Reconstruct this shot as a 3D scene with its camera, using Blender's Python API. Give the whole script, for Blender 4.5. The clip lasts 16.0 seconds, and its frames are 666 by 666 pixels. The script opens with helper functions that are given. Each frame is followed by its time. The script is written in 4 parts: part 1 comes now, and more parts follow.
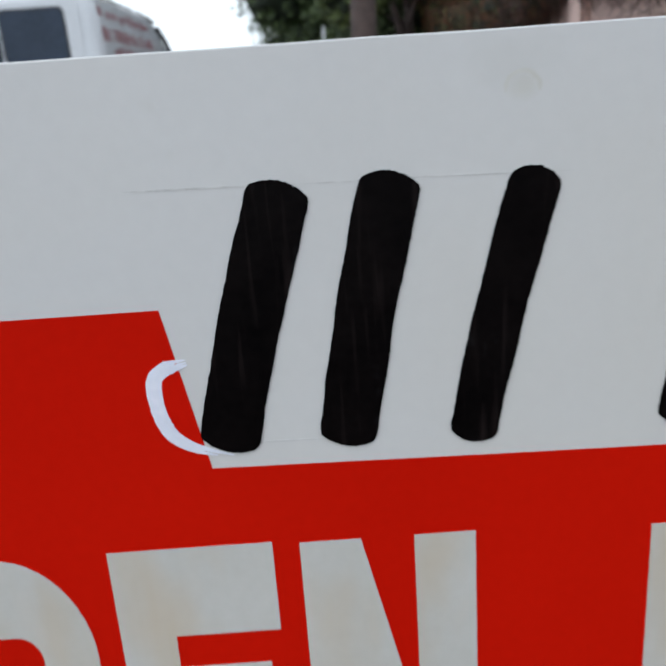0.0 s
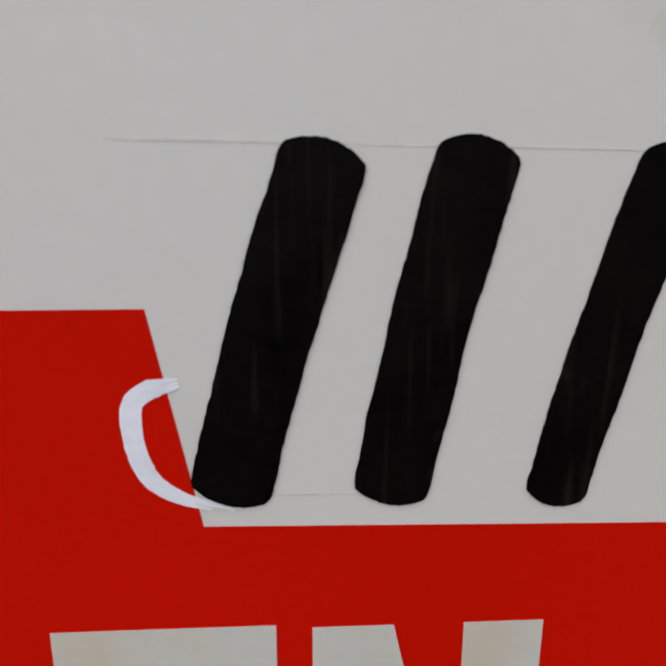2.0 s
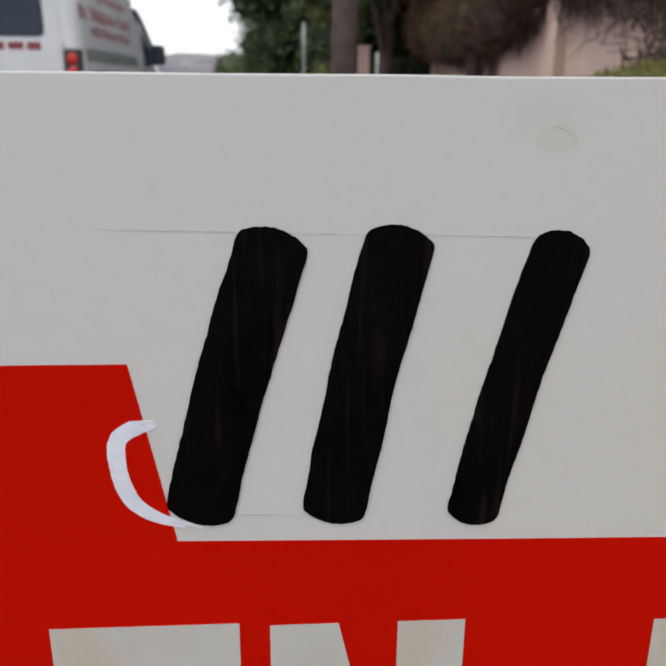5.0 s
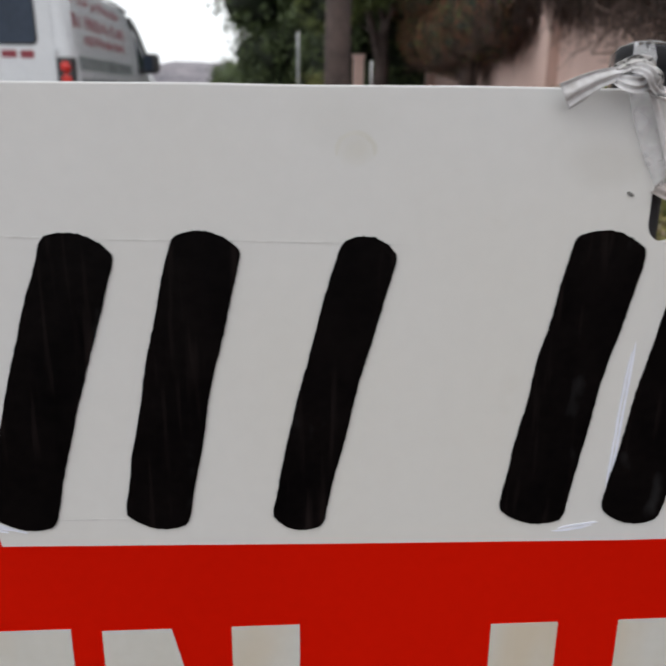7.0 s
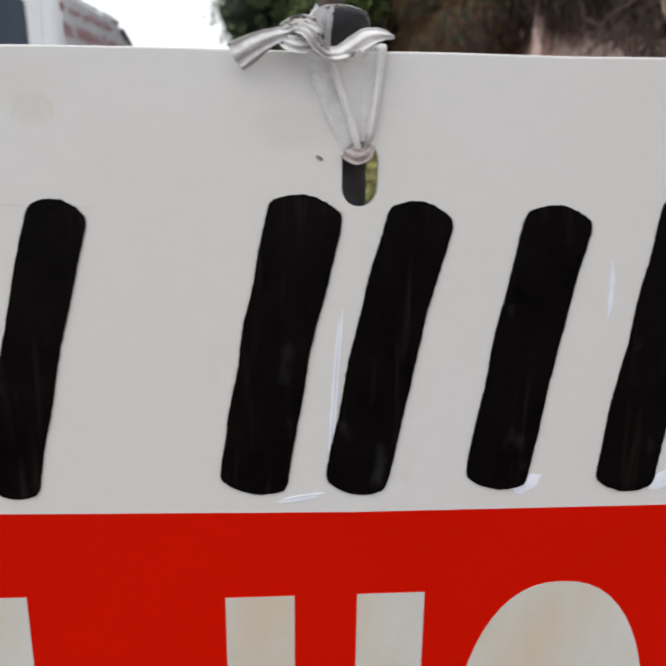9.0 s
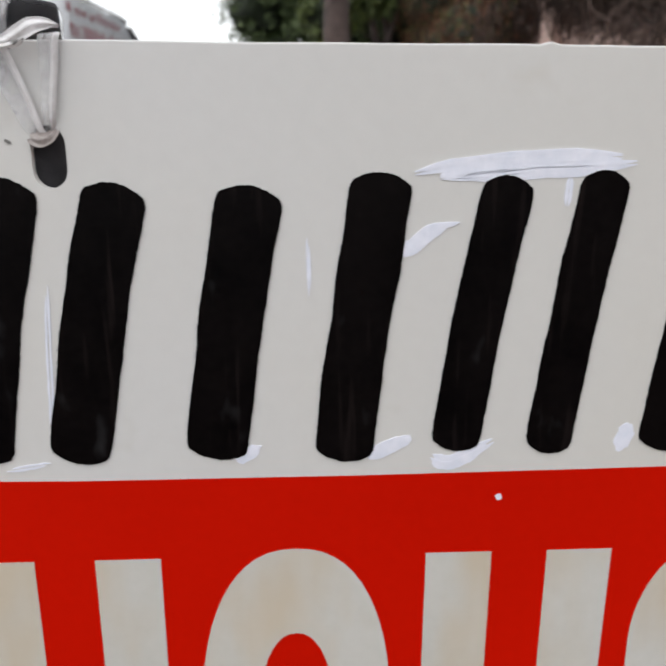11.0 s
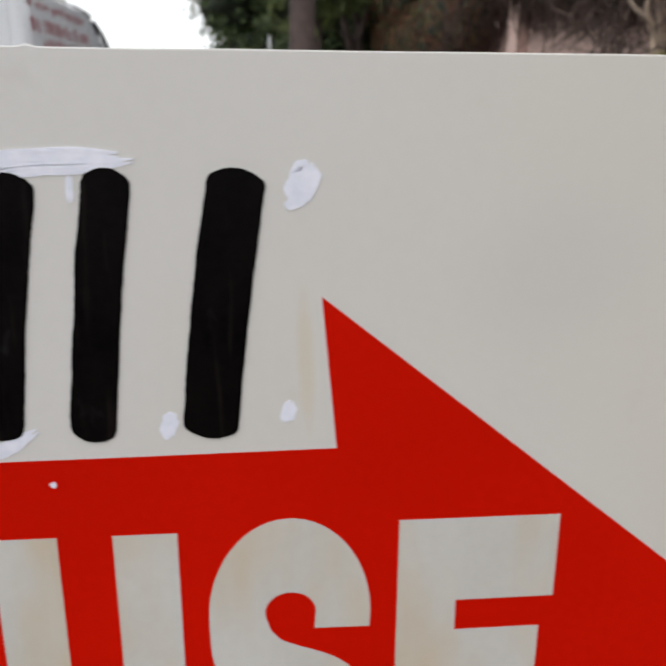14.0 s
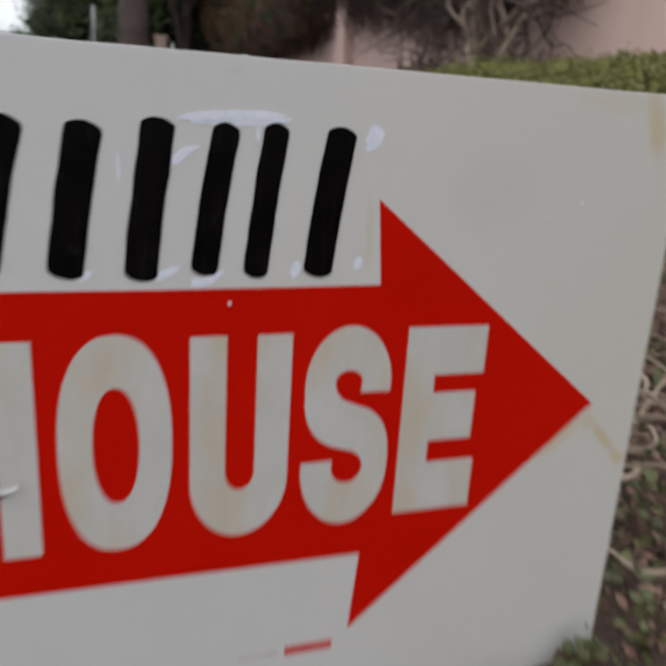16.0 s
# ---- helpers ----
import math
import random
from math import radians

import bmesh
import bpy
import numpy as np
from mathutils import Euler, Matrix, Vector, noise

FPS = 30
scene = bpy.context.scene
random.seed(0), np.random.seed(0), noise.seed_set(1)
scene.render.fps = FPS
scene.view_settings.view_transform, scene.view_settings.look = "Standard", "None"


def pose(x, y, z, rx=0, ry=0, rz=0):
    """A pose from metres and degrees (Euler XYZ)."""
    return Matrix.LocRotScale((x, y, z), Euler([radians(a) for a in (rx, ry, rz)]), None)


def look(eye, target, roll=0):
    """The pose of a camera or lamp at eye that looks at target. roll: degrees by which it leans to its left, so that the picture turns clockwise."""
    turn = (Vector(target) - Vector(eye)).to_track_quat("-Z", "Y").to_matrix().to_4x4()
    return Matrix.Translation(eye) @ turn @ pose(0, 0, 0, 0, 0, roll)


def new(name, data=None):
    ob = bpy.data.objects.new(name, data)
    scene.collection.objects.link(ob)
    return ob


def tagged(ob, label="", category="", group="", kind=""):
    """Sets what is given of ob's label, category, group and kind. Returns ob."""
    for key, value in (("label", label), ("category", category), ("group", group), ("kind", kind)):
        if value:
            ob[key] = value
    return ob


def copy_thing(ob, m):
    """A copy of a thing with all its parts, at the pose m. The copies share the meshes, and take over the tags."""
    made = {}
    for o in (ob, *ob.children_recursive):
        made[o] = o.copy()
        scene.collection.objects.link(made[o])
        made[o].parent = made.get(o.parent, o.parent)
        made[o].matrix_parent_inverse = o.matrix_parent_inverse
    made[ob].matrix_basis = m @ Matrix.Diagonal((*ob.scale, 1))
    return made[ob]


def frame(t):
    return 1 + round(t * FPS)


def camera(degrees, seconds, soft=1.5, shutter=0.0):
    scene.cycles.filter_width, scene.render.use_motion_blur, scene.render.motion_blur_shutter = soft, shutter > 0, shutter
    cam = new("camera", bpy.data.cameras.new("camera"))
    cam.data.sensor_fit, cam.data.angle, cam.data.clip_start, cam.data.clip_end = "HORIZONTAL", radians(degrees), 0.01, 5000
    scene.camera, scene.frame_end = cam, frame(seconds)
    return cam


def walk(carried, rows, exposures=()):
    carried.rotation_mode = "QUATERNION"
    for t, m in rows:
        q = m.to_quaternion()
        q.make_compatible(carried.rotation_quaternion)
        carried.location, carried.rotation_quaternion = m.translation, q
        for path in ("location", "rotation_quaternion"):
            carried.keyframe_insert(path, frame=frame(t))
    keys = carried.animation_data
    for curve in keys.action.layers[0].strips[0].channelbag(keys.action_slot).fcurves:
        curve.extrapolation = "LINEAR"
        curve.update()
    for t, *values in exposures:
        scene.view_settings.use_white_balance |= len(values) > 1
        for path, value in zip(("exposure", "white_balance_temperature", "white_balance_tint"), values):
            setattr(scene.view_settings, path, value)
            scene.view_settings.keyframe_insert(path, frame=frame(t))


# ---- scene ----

# ---------------------------------------------------------------- camera
cam = camera(50.57, 16.0, soft=2.2, shutter=0.4)
SIGN_TOP, LEAN = 0.80, 2.8
SIGN = pose(0, 0, SIGN_TOP, -LEAN)          # frame of the sign board: x along it, z up it, front face at y = 0
PATH = [
    (0.00, (-0.0955, -0.1411, -0.0158), (-0.0956, 0.8193, -0.2945), -4.04),
    (0.50, (-0.1062, -0.1141, -0.0218), (-0.0813, 0.8468, -0.2976), -2.49),
    (1.00, (-0.1102, -0.1029, -0.0272), (-0.0926, 0.8553, -0.3127), -0.54),
    (1.50, (-0.1138, -0.0993, -0.0255), (-0.0718, 0.8577, -0.3125), 0.40),
    (2.00, (-0.1089, -0.1020, -0.0237), (-0.0547, 0.8570, -0.3022), 0.17),
    (2.50, (-0.1109, -0.1080, -0.0172), (-0.0444, 0.8516, -0.2906), 0.44),
    (3.00, (-0.1132, -0.1241, -0.0047), (-0.0359, 0.8368, -0.2706), 0.56),
    (3.50, (-0.1105, -0.1271, -0.0054), (0.0018, 0.8317, -0.2661), 1.01),
    (3.70, (-0.1081, -0.1276, -0.0071), (-0.0065, 0.8312, -0.2722), 0.86),
    (5.80, (-0.0979, -0.1184, -0.0088), (-0.0464, 0.8389, -0.2932), 0.35),
    (6.00, (-0.0960, -0.1200, -0.0108), (-0.0362, 0.8407, -0.2821), 0.57),
    (6.50, (-0.0826, -0.1230, -0.0143), (-0.0108, 0.8398, -0.2748), 0.71),
    (7.00, (-0.0676, -0.1242, -0.0078), (-0.0078, 0.8360, -0.2808), 0.44),
    (7.50, (-0.0548, -0.1289, -0.0090), (0.0012, 0.8335, -0.2749), 0.44),
    (8.00, (-0.0412, -0.1293, -0.0151), (0.0324, 0.8330, -0.2770), 0.38),
    (8.50, (-0.0289, -0.1298, -0.0171), (0.0494, 0.8349, -0.2685), 0.40),
    (9.00, (-0.0130, -0.1290, -0.0155), (0.0528, 0.8347, -0.2743), 0.71),
    (9.20, (-0.0069, -0.1294, -0.0173), (0.0547, 0.8354, -0.2728), 0.54),
    (11.30, (0.0547, -0.1401, -0.0176), (0.0983, 0.8228, -0.2842), -0.06),
    (11.50, (0.0595, -0.1396, -0.0172), (0.1014, 0.8212, -0.2912), -0.27),
    (12.00, (0.0753, -0.1419, -0.0161), (0.1207, 0.8210, -0.2819), 0.10),
    (12.50, (0.0924, -0.1422, -0.0145), (0.1370, 0.8217, -0.2770), -0.13),
    (13.00, (0.1010, -0.1431, -0.0144), (0.1623, 0.8201, -0.2763), 0.02),
    (13.50, (0.1195, -0.1469, -0.0175), (0.1814, 0.8152, -0.2834), -0.17),
    (14.00, (0.1424, -0.1509, -0.0168), (0.2228, 0.8092, -0.2845), 0.21),
    (14.50, (0.1670, -0.1588, -0.0250), (0.2583, 0.8019, -0.2871), 0.06),
    (15.00, (0.1918, -0.1715, -0.0281), (0.2837, 0.7899, -0.2874), -0.30),
    (15.20, (0.1927, -0.1812, -0.0300), (0.3247, 0.7738, -0.2954), -0.28),
    (15.50, (0.1577, -0.2053, -0.0254), (0.2853, 0.7511, -0.2881), -0.23),
    (15.70, (0.1146, -0.2323, -0.0131), (0.3260, 0.7010, -0.3034), 0.84),
    (15.90, (0.0604, -0.2515, -0.0218), (0.3504, 0.6671, -0.2902), 3.64),
    (16.00, (0.0408, -0.2739, -0.0234), (0.3554, 0.6334, -0.3026), 3.59),
]
EXPOSURES = [(0.0, 0.20, 5880, 6), (1.5, 0.16, 6450, 10), (3.5, 0.08, 6450, 10), (6.0, 0.16, 6450, 10), (7.5, 0.12, 6450, 10), (9.0, 0.36, 6450, 10), (12.5, 0.35, 6500, 10), (14.0, 0.26, 6500, 10), (15.2, -0.02, 6450, 10), (15.6, -0.06, 6350, 10), (16.0, -0.16, 6300, 10)]
walk(cam, [(t, SIGN @ look(eye, target, roll)) for t, eye, target, roll in PATH], EXPOSURES)
cam.data.dof.use_dof = True
cam.data.dof.focus_distance = 0.142
cam.data.dof.aperture_fstop = 34.0

# ---------------------------------------------------------------- sky and sun (overcast)
world = bpy.data.worlds.new("overcast_sky")
scene.world = world
world.use_nodes = True
wn, wl = world.node_tree.nodes, world.node_tree.links
wn.clear()
sky = wn.new("ShaderNodeTexSky")
sky.sky_type, sky.sun_disc = "NISHITA", False
sky.sun_elevation, sky.sun_rotation = radians(58), radians(200)
sky.air_density, sky.dust_density = 1.0, 6.0
clear = wn.new("ShaderNodeBackground")
clear.inputs["Strength"].default_value = 0.1
cloud = wn.new("ShaderNodeBackground")
cloud.inputs["Color"].default_value = (0.96, 0.98, 1.0, 1)
cloud.inputs["Strength"].default_value = 1.32
mixed, wout = wn.new("ShaderNodeMixShader"), wn.new("ShaderNodeOutputWorld")
mixed.inputs[0].default_value = 0.85
wl.new(sky.outputs[0], clear.inputs["Color"])
wl.new(clear.outputs[0], mixed.inputs[1])
wl.new(cloud.outputs[0], mixed.inputs[2])
wl.new(mixed.outputs[0], wout.inputs[0])
sun = new("sun", bpy.data.lights.new("sun", "SUN"))
sun.data.energy, sun.data.angle, sun.data.color = 0.5, radians(40), (1, 0.96, 0.9)
sun.matrix_world = look((-8, -4, 12), (0, 0, 0))


# ---------------------------------------------------------------- materials
def material(name, low, high, rough=0.6, scale=20.0, fine=120.0, metal=0.0, bump=0.2, depth=0.002, island=0.0, coat=0.0, sheen=0.5):
    """Two scales of noise between two colours, with a fine relief. island: how much each piece varies."""
    m = bpy.data.materials.new(name)
    m.use_nodes = True
    n, l = m.node_tree.nodes, m.node_tree.links
    b = n["Principled BSDF"]
    co = n.new("ShaderNodeTexCoord")
    big, small = n.new("ShaderNodeTexNoise"), n.new("ShaderNodeTexNoise")
    big.inputs["Scale"].default_value, small.inputs["Scale"].default_value = scale, fine
    big.inputs["Detail"].default_value = small.inputs["Detail"].default_value = 5
    l.new(co.outputs["Object"], big.inputs["Vector"])
    l.new(co.outputs["Object"], small.inputs["Vector"])
    mix = n.new("ShaderNodeMath")
    mix.operation = "MULTIPLY_ADD"
    mix.inputs[1].default_value = 0.35
    l.new(small.outputs["Fac"], mix.inputs[0])
    half = n.new("ShaderNodeMath")
    half.operation, half.inputs[1].default_value = "MULTIPLY", 0.65
    l.new(big.outputs["Fac"], half.inputs[0])
    l.new(half.outputs[0], mix.inputs[2])
    fac = mix.outputs[0]
    if island:
        geo, add = n.new("ShaderNodeNewGeometry"), n.new("ShaderNodeMixRGB")
        add.inputs[0].default_value = island
        l.new(fac, add.inputs[1])
        l.new(geo.outputs["Random Per Island"], add.inputs[2])
        fac = add.outputs[0]
    ramp = n.new("ShaderNodeValToRGB")
    ramp.color_ramp.elements[0].position, ramp.color_ramp.elements[1].position = (0.1, 0.9) if island else (0.34, 0.66)
    ramp.color_ramp.elements[0].color, ramp.color_ramp.elements[1].color = (*low, 1), (*high, 1)
    l.new(fac, ramp.inputs[0])
    l.new(ramp.outputs[0], b.inputs["Base Color"])
    rough_map = n.new("ShaderNodeMapRange")
    rough_map.inputs["To Min"].default_value, rough_map.inputs["To Max"].default_value = max(rough - 0.1, 0.02), min(rough + 0.1, 1)
    l.new(small.outputs["Fac"], rough_map.inputs["Value"])
    l.new(rough_map.outputs[0], b.inputs["Roughness"])
    b.inputs["Metallic"].default_value = metal
    b.inputs["Coat Weight"].default_value = coat
    b.inputs["Specular IOR Level"].default_value = sheen
    if bump:
        bm_node = n.new("ShaderNodeBump")
        bm_node.inputs["Strength"].default_value, bm_node.inputs["Distance"].default_value = bump, depth
        l.new(small.outputs["Fac"], bm_node.inputs["Height"])
        l.new(bm_node.outputs[0], b.inputs["Normal"])
    return m


def stained(m, stain, scale, low, high, stretch=(1, 1, 1), strength=0.6):
    """Lays uneven stains, or sheen put in as colour, over a material's colour."""
    n, l = m.node_tree.nodes, m.node_tree.links
    b = n["Principled BSDF"]
    old = b.inputs["Base Color"].links[0].from_socket
    co, mp, tx, rp, mx = (n.new("ShaderNode" + k) for k in ("TexCoord", "Mapping", "TexNoise", "MapRange", "MixRGB"))
    mp.inputs["Scale"].default_value = stretch
    tx.inputs["Scale"].default_value, tx.inputs["Detail"].default_value = scale, 3
    rp.inputs["From Min"].default_value, rp.inputs["From Max"].default_value = low, high
    rp.inputs["To Max"].default_value = strength
    l.new(co.outputs["Object"], mp.inputs[0])
    l.new(mp.outputs[0], tx.inputs["Vector"])
    l.new(tx.outputs["Fac"], rp.inputs["Value"])
    l.new(rp.outputs[0], mx.inputs[0])
    l.new(old, mx.inputs[1])
    mx.inputs[2].default_value = (*stain, 1)
    l.new(mx.outputs[0], b.inputs["Base Color"])
    return m


BOARD = material("painted_board", (0.575, 0.577, 0.573), (0.61, 0.612, 0.607), 0.45, 9, 300, bump=0.03, depth=0.0004, sheen=0.25)
stained(BOARD, (0.59, 0.565, 0.485), 7, 0.52, 0.75, strength=0.35)
stained(BOARD, (0.49, 0.475, 0.43), 60, 0.66, 0.80, strength=0.35)


def spot(m, x, z, rx, rz, turn, colour, strength, ragged=0.45, core=0.35):
    """A soft-edged stain on a board, centred at x, z, with its half lengths, turned by degrees."""
    n, l = m.node_tree.nodes, m.node_tree.links
    b = n["Principled BSDF"]
    old = b.inputs["Base Color"].links[0].from_socket
    co, mp, flat, ln, tx, add, rp, mx = (n.new("ShaderNode" + k) for k in ("TexCoord", "Mapping", "VectorMath", "VectorMath", "TexNoise", "Math", "MapRange", "MixRGB"))
    mp.vector_type = "TEXTURE"
    mp.inputs["Location"].default_value = (x, 0, z)
    mp.inputs["Rotation"].default_value = (0, radians(-turn), 0)
    mp.inputs["Scale"].default_value = (rx, 1, rz)
    flat.operation, flat.inputs[1].default_value = "MULTIPLY", (1, 0, 1)
    ln.operation = "LENGTH"
    tx.inputs["Scale"].default_value, tx.inputs["Detail"].default_value = 0.5 / min(rx, rz), 3
    add.operation, add.inputs[1].default_value = "MULTIPLY_ADD", ragged
    l.new(co.outputs["Object"], mp.inputs[0])
    l.new(mp.outputs[0], flat.inputs[0])
    l.new(flat.outputs[0], ln.inputs[0])
    l.new(co.outputs["Object"], tx.inputs["Vector"])
    l.new(tx.outputs["Fac"], add.inputs[0])
    l.new(ln.outputs["Value"], add.inputs[2])
    rp.inputs["From Min"].default_value, rp.inputs["From Max"].default_value = 1.0 + ragged / 2, core + ragged / 2
    rp.inputs["To Max"].default_value = strength
    l.new(add.outputs[0], rp.inputs["Value"])
    l.new(rp.outputs[0], mx.inputs[0])
    l.new(old, mx.inputs[1])
    mx.inputs[2].default_value = (*colour, 1)
    l.new(mx.outputs[0], b.inputs["Base Color"])


TAN = (0.55, 0.46, 0.30)
spot(BOARD, 0.36, -0.12, 0.36, 0.36, 0, (0.59, 0.56, 0.47), 0.6, 0.1, 0.1)
spot(BOARD, 0.287, -0.1688, 0.017, 0.0036, -46, TAN, 0.9)
spot(BOARD, 0.299, -0.182, 0.008, 0.0046, -40, TAN, 0.8)
spot(BOARD, 0.261, -0.1665, 0.021, 0.0045, 42, TAN, 0.65)
spot(BOARD, 0.276, -0.159, 0.005, 0.006, 0, TAN, 0.55)
spot(BOARD, 0.2865, -0.014, 0.0060, 0.022, 16, TAN, 0.8)
spot(BOARD, 0.264, -0.005, 0.028, 0.006, 0, TAN, 0.2)
spot(BOARD, 0.149, -0.066, 0.0025, 0.020, 2, TAN, 0.35)
spot(BOARD, -0.056, -0.0105, 0.0042, 0.0032, 0, (0.53, 0.52, 0.46), 0.45, 0.9)
spot(BOARD, 0.205, -0.045, 0.030, 0.022, 20, (0.53, 0.52, 0.50), 0.35, 0.6)
spot(BOARD, -0.012, -0.013, 0.010, 0.005, 0, (0.49, 0.48, 0.45), 0.3, 0.8)
spot(BOARD, -0.058, -0.006, 0.012, 0.006, 0, (0.53, 0.53, 0.51), 0.3, 0.8)
RED = material("red_print", (0.49, 0.0049, 0.0), (0.55, 0.0062, 0.0003), 0.6, 14, 400, bump=0.03, depth=0.0003, sheen=0.03)
CREAM = material("cream_print", (0.515, 0.512, 0.475), (0.575, 0.572, 0.54), 0.45, 30, 300, bump=0.03, depth=0.0003)
stained(CREAM, (0.53, 0.44, 0.31), 38, 0.44, 0.64, (1, 1, 0.40), 0.65)
stained(CREAM, (0.60, 0.60, 0.585), 90, 0.50, 0.70, (1, 1, 0.10), 0.3)
INK = material("black_brush_paint", (0.0012, 0.001, 0.0012), (0.0045, 0.0035, 0.0035), 0.35, 60, 500, bump=0.2, depth=0.0004, sheen=0.035)
stained(INK, (0.030, 0.022, 0.021), 420, 0.57, 0.74, (1, 1, 0.07), 0.35)
# pale grey patches: the brush sheen, put into the ink's colour
stained(INK, (0.04, 0.04, 0.042), 120, 0.64, 0.80, (1, 1, 0.5), 0.5)
FLUID = material("correction_fluid", (0.66, 0.70, 0.80), (0.78, 0.80, 0.89), 0.5, 220, 500, bump=0.3, depth=0.0003)


def worn(m, scale, low, high, least=0.0, most=1.0):
    """Lets a thin coat break up: see-through where a fine noise runs low."""
    n, l = m.node_tree.nodes, m.node_tree.links
    co, tx, rp = (n.new("ShaderNode" + k) for k in ("TexCoord", "TexNoise", "MapRange"))
    tx.inputs["Scale"].default_value, tx.inputs["Detail"].default_value = scale, 6
    rp.inputs["From Min"].default_value, rp.inputs["From Max"].default_value = low, high
    rp.inputs["To Min"].default_value, rp.inputs["To Max"].default_value = least, most
    l.new(co.outputs["Object"], tx.inputs["Vector"])
    l.new(tx.outputs["Fac"], rp.inputs["Value"])
    l.new(rp.outputs[0], n["Principled BSDF"].inputs["Alpha"])


PENCIL = material("pencil_line", (0.47, 0.47, 0.46), (0.62, 0.62, 0.61), 0.6, 150, 600, bump=0)
SPECK = material("dark_speck", (0.05, 0.05, 0.05), (0.2, 0.2, 0.19), 0.6, 90, 400, bump=0)
GREY_BAR = material("grey_print", (0.45, 0.42, 0.40), (0.55, 0.52, 0.5), 0.5, 90, 400, bump=0)
RING = material("faint_mark", (0.535, 0.53, 0.49), (0.59, 0.588, 0.56), 0.5, 120, 400, bump=0)
RED_BAR = material("red_small_print", (0.50, 0.05, 0.05), (0.6, 0.1, 0.1), 0.5, 90, 400, bump=0)
CLOTH = material("white_cloth_strip", (0.46, 0.45, 0.45), (0.72, 0.72, 0.74), 0.55, 180, 900, bump=0.3, depth=0.0006)
stained(CLOTH, (0.38, 0.35, 0.33), 420, 0.56, 0.72, strength=0.5)
SPOTTED = material("black_patterned_cloth", (0.50, 0.49, 0.48), (0.68, 0.67, 0.67), 0.55, 180, 900, bump=0.3, depth=0.0006)
stained(SPOTTED, (0.03, 0.028, 0.028), 700, 0.53, 0.58, (1, 1, 1.4), 0.9)
GREY_CLOTH = material("soiled_cloth", (0.22, 0.19, 0.18), (0.42, 0.385, 0.37), 0.6, 220, 900, bump=0.3, depth=0.0005)
THIN_CLOTH = material("greyed_cloth_strip", (0.54, 0.53, 0.53), (0.68, 0.67, 0.68), 0.45, 220, 900, bump=0.3, depth=0.0005)
CLEAR_STRIP = material("clear_plastic_strip", (0.68, 0.68, 0.70), (0.80, 0.80, 0.82), 0.25, 220, 900, bump=0.2, depth=0.0004)
worn(CLEAR_STRIP, 260, 0.35, 0.65, 0.10, 0.40)
STAKE = material("dark_stake", (0.010, 0.010, 0.012), (0.035, 0.034, 0.038), 0.6, 60, 300, bump=0.2, sheen=0.2)
ASPHALT = material("asphalt", (0.04, 0.04, 0.042), (0.075, 0.073, 0.07), 0.85, 1.2, 60, bump=0.5, depth=0.01)
CONCRETE = material("kerb_concrete", (0.32, 0.31, 0.29), (0.46, 0.45, 0.42), 0.85, 3, 60, bump=0.4, depth=0.004)
SOIL = material("leaf_litter_soil", (0.024, 0.015, 0.011), (0.115, 0.070, 0.052), 0.95, 6, 45, bump=0.9, depth=0.03)
LITTER = material("dry_leaves", (0.065, 0.034, 0.026), (0.34, 0.205, 0.155), 0.85, 30, 120, bump=0.3, island=0.8)
TWIG = material("dry_twigs", (0.14, 0.10, 0.075), (0.48, 0.37, 0.28), 0.8, 30, 200, bump=0.4, island=0.6)
COVER = material("green_ground_cover", (0.045, 0.055, 0.012), (0.30, 0.29, 0.075), 0.6, 20, 100, bump=0.2, island=0.8)
WEED = material("olive_weed", (0.035, 0.042, 0.014), (0.16, 0.165, 0.06), 0.6, 40, 200, bump=0.2, island=0.7)
LEAF_DARK = material("dark_tree_leaves", (0.028, 0.045, 0.02), (0.12, 0.165, 0.055), 0.55, 2, 30, bump=0.2, island=0.75)
LEAF_MID = material("olive_tree_leaves", (0.03, 0.045, 0.012), (0.15, 0.19, 0.05), 0.55, 2, 30, bump=0.2, island=0.75)
LEAF_RUST = material("rusty_vine_leaves", (0.016, 0.010, 0.007), (0.27, 0.10, 0.045), 0.6, 4, 40, bump=0.2, island=0.8)
# near-black green: the shade deep inside foliage, put into the colour
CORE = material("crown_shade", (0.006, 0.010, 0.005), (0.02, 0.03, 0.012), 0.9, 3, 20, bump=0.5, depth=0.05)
BARK = material("grey_brown_bark", (0.04, 0.028, 0.026), (0.115, 0.083, 0.074), 0.9, 5, 45, bump=0.9, depth=0.02)
VINE = material("dead_vine", (0.014, 0.009, 0.008), (0.15, 0.10, 0.083), 0.9, 6, 60, bump=0.3, island=0.7)
STUCCO = material("pink_stucco", (0.65, 0.455, 0.395), (0.75, 0.55, 0.485), 0.9, 1.5, 70, bump=0.5, depth=0.006)
STEEL = material("galvanised_steel", (0.30, 0.31, 0.32), (0.45, 0.46, 0.46), 0.5, 8, 80, metal=0.6, bump=0.1)
WHITE_PLASTIC = material("white_post", (0.70, 0.70, 0.70), (0.8, 0.8, 0.8), 0.5, 8, 80, bump=0.1)
VAN = material("white_van_paint", (0.56, 0.58, 0.61), (0.64, 0.66, 0.69), 0.28, 2, 60, bump=0.02, coat=0.5)
RUBBER = material("black_rubber", (0.012, 0.012, 0.012), (0.03, 0.03, 0.03), 0.7, 20, 100, bump=0.2)
DARK_TRIM = material("black_trim", (0.012, 0.013, 0.015), (0.03, 0.03, 0.033), 0.4, 20, 100, bump=0.05)
CHROME = material("dull_chrome", (0.5, 0.5, 0.5), (0.65, 0.65, 0.65), 0.25, 10, 80, metal=1.0, bump=0.02)
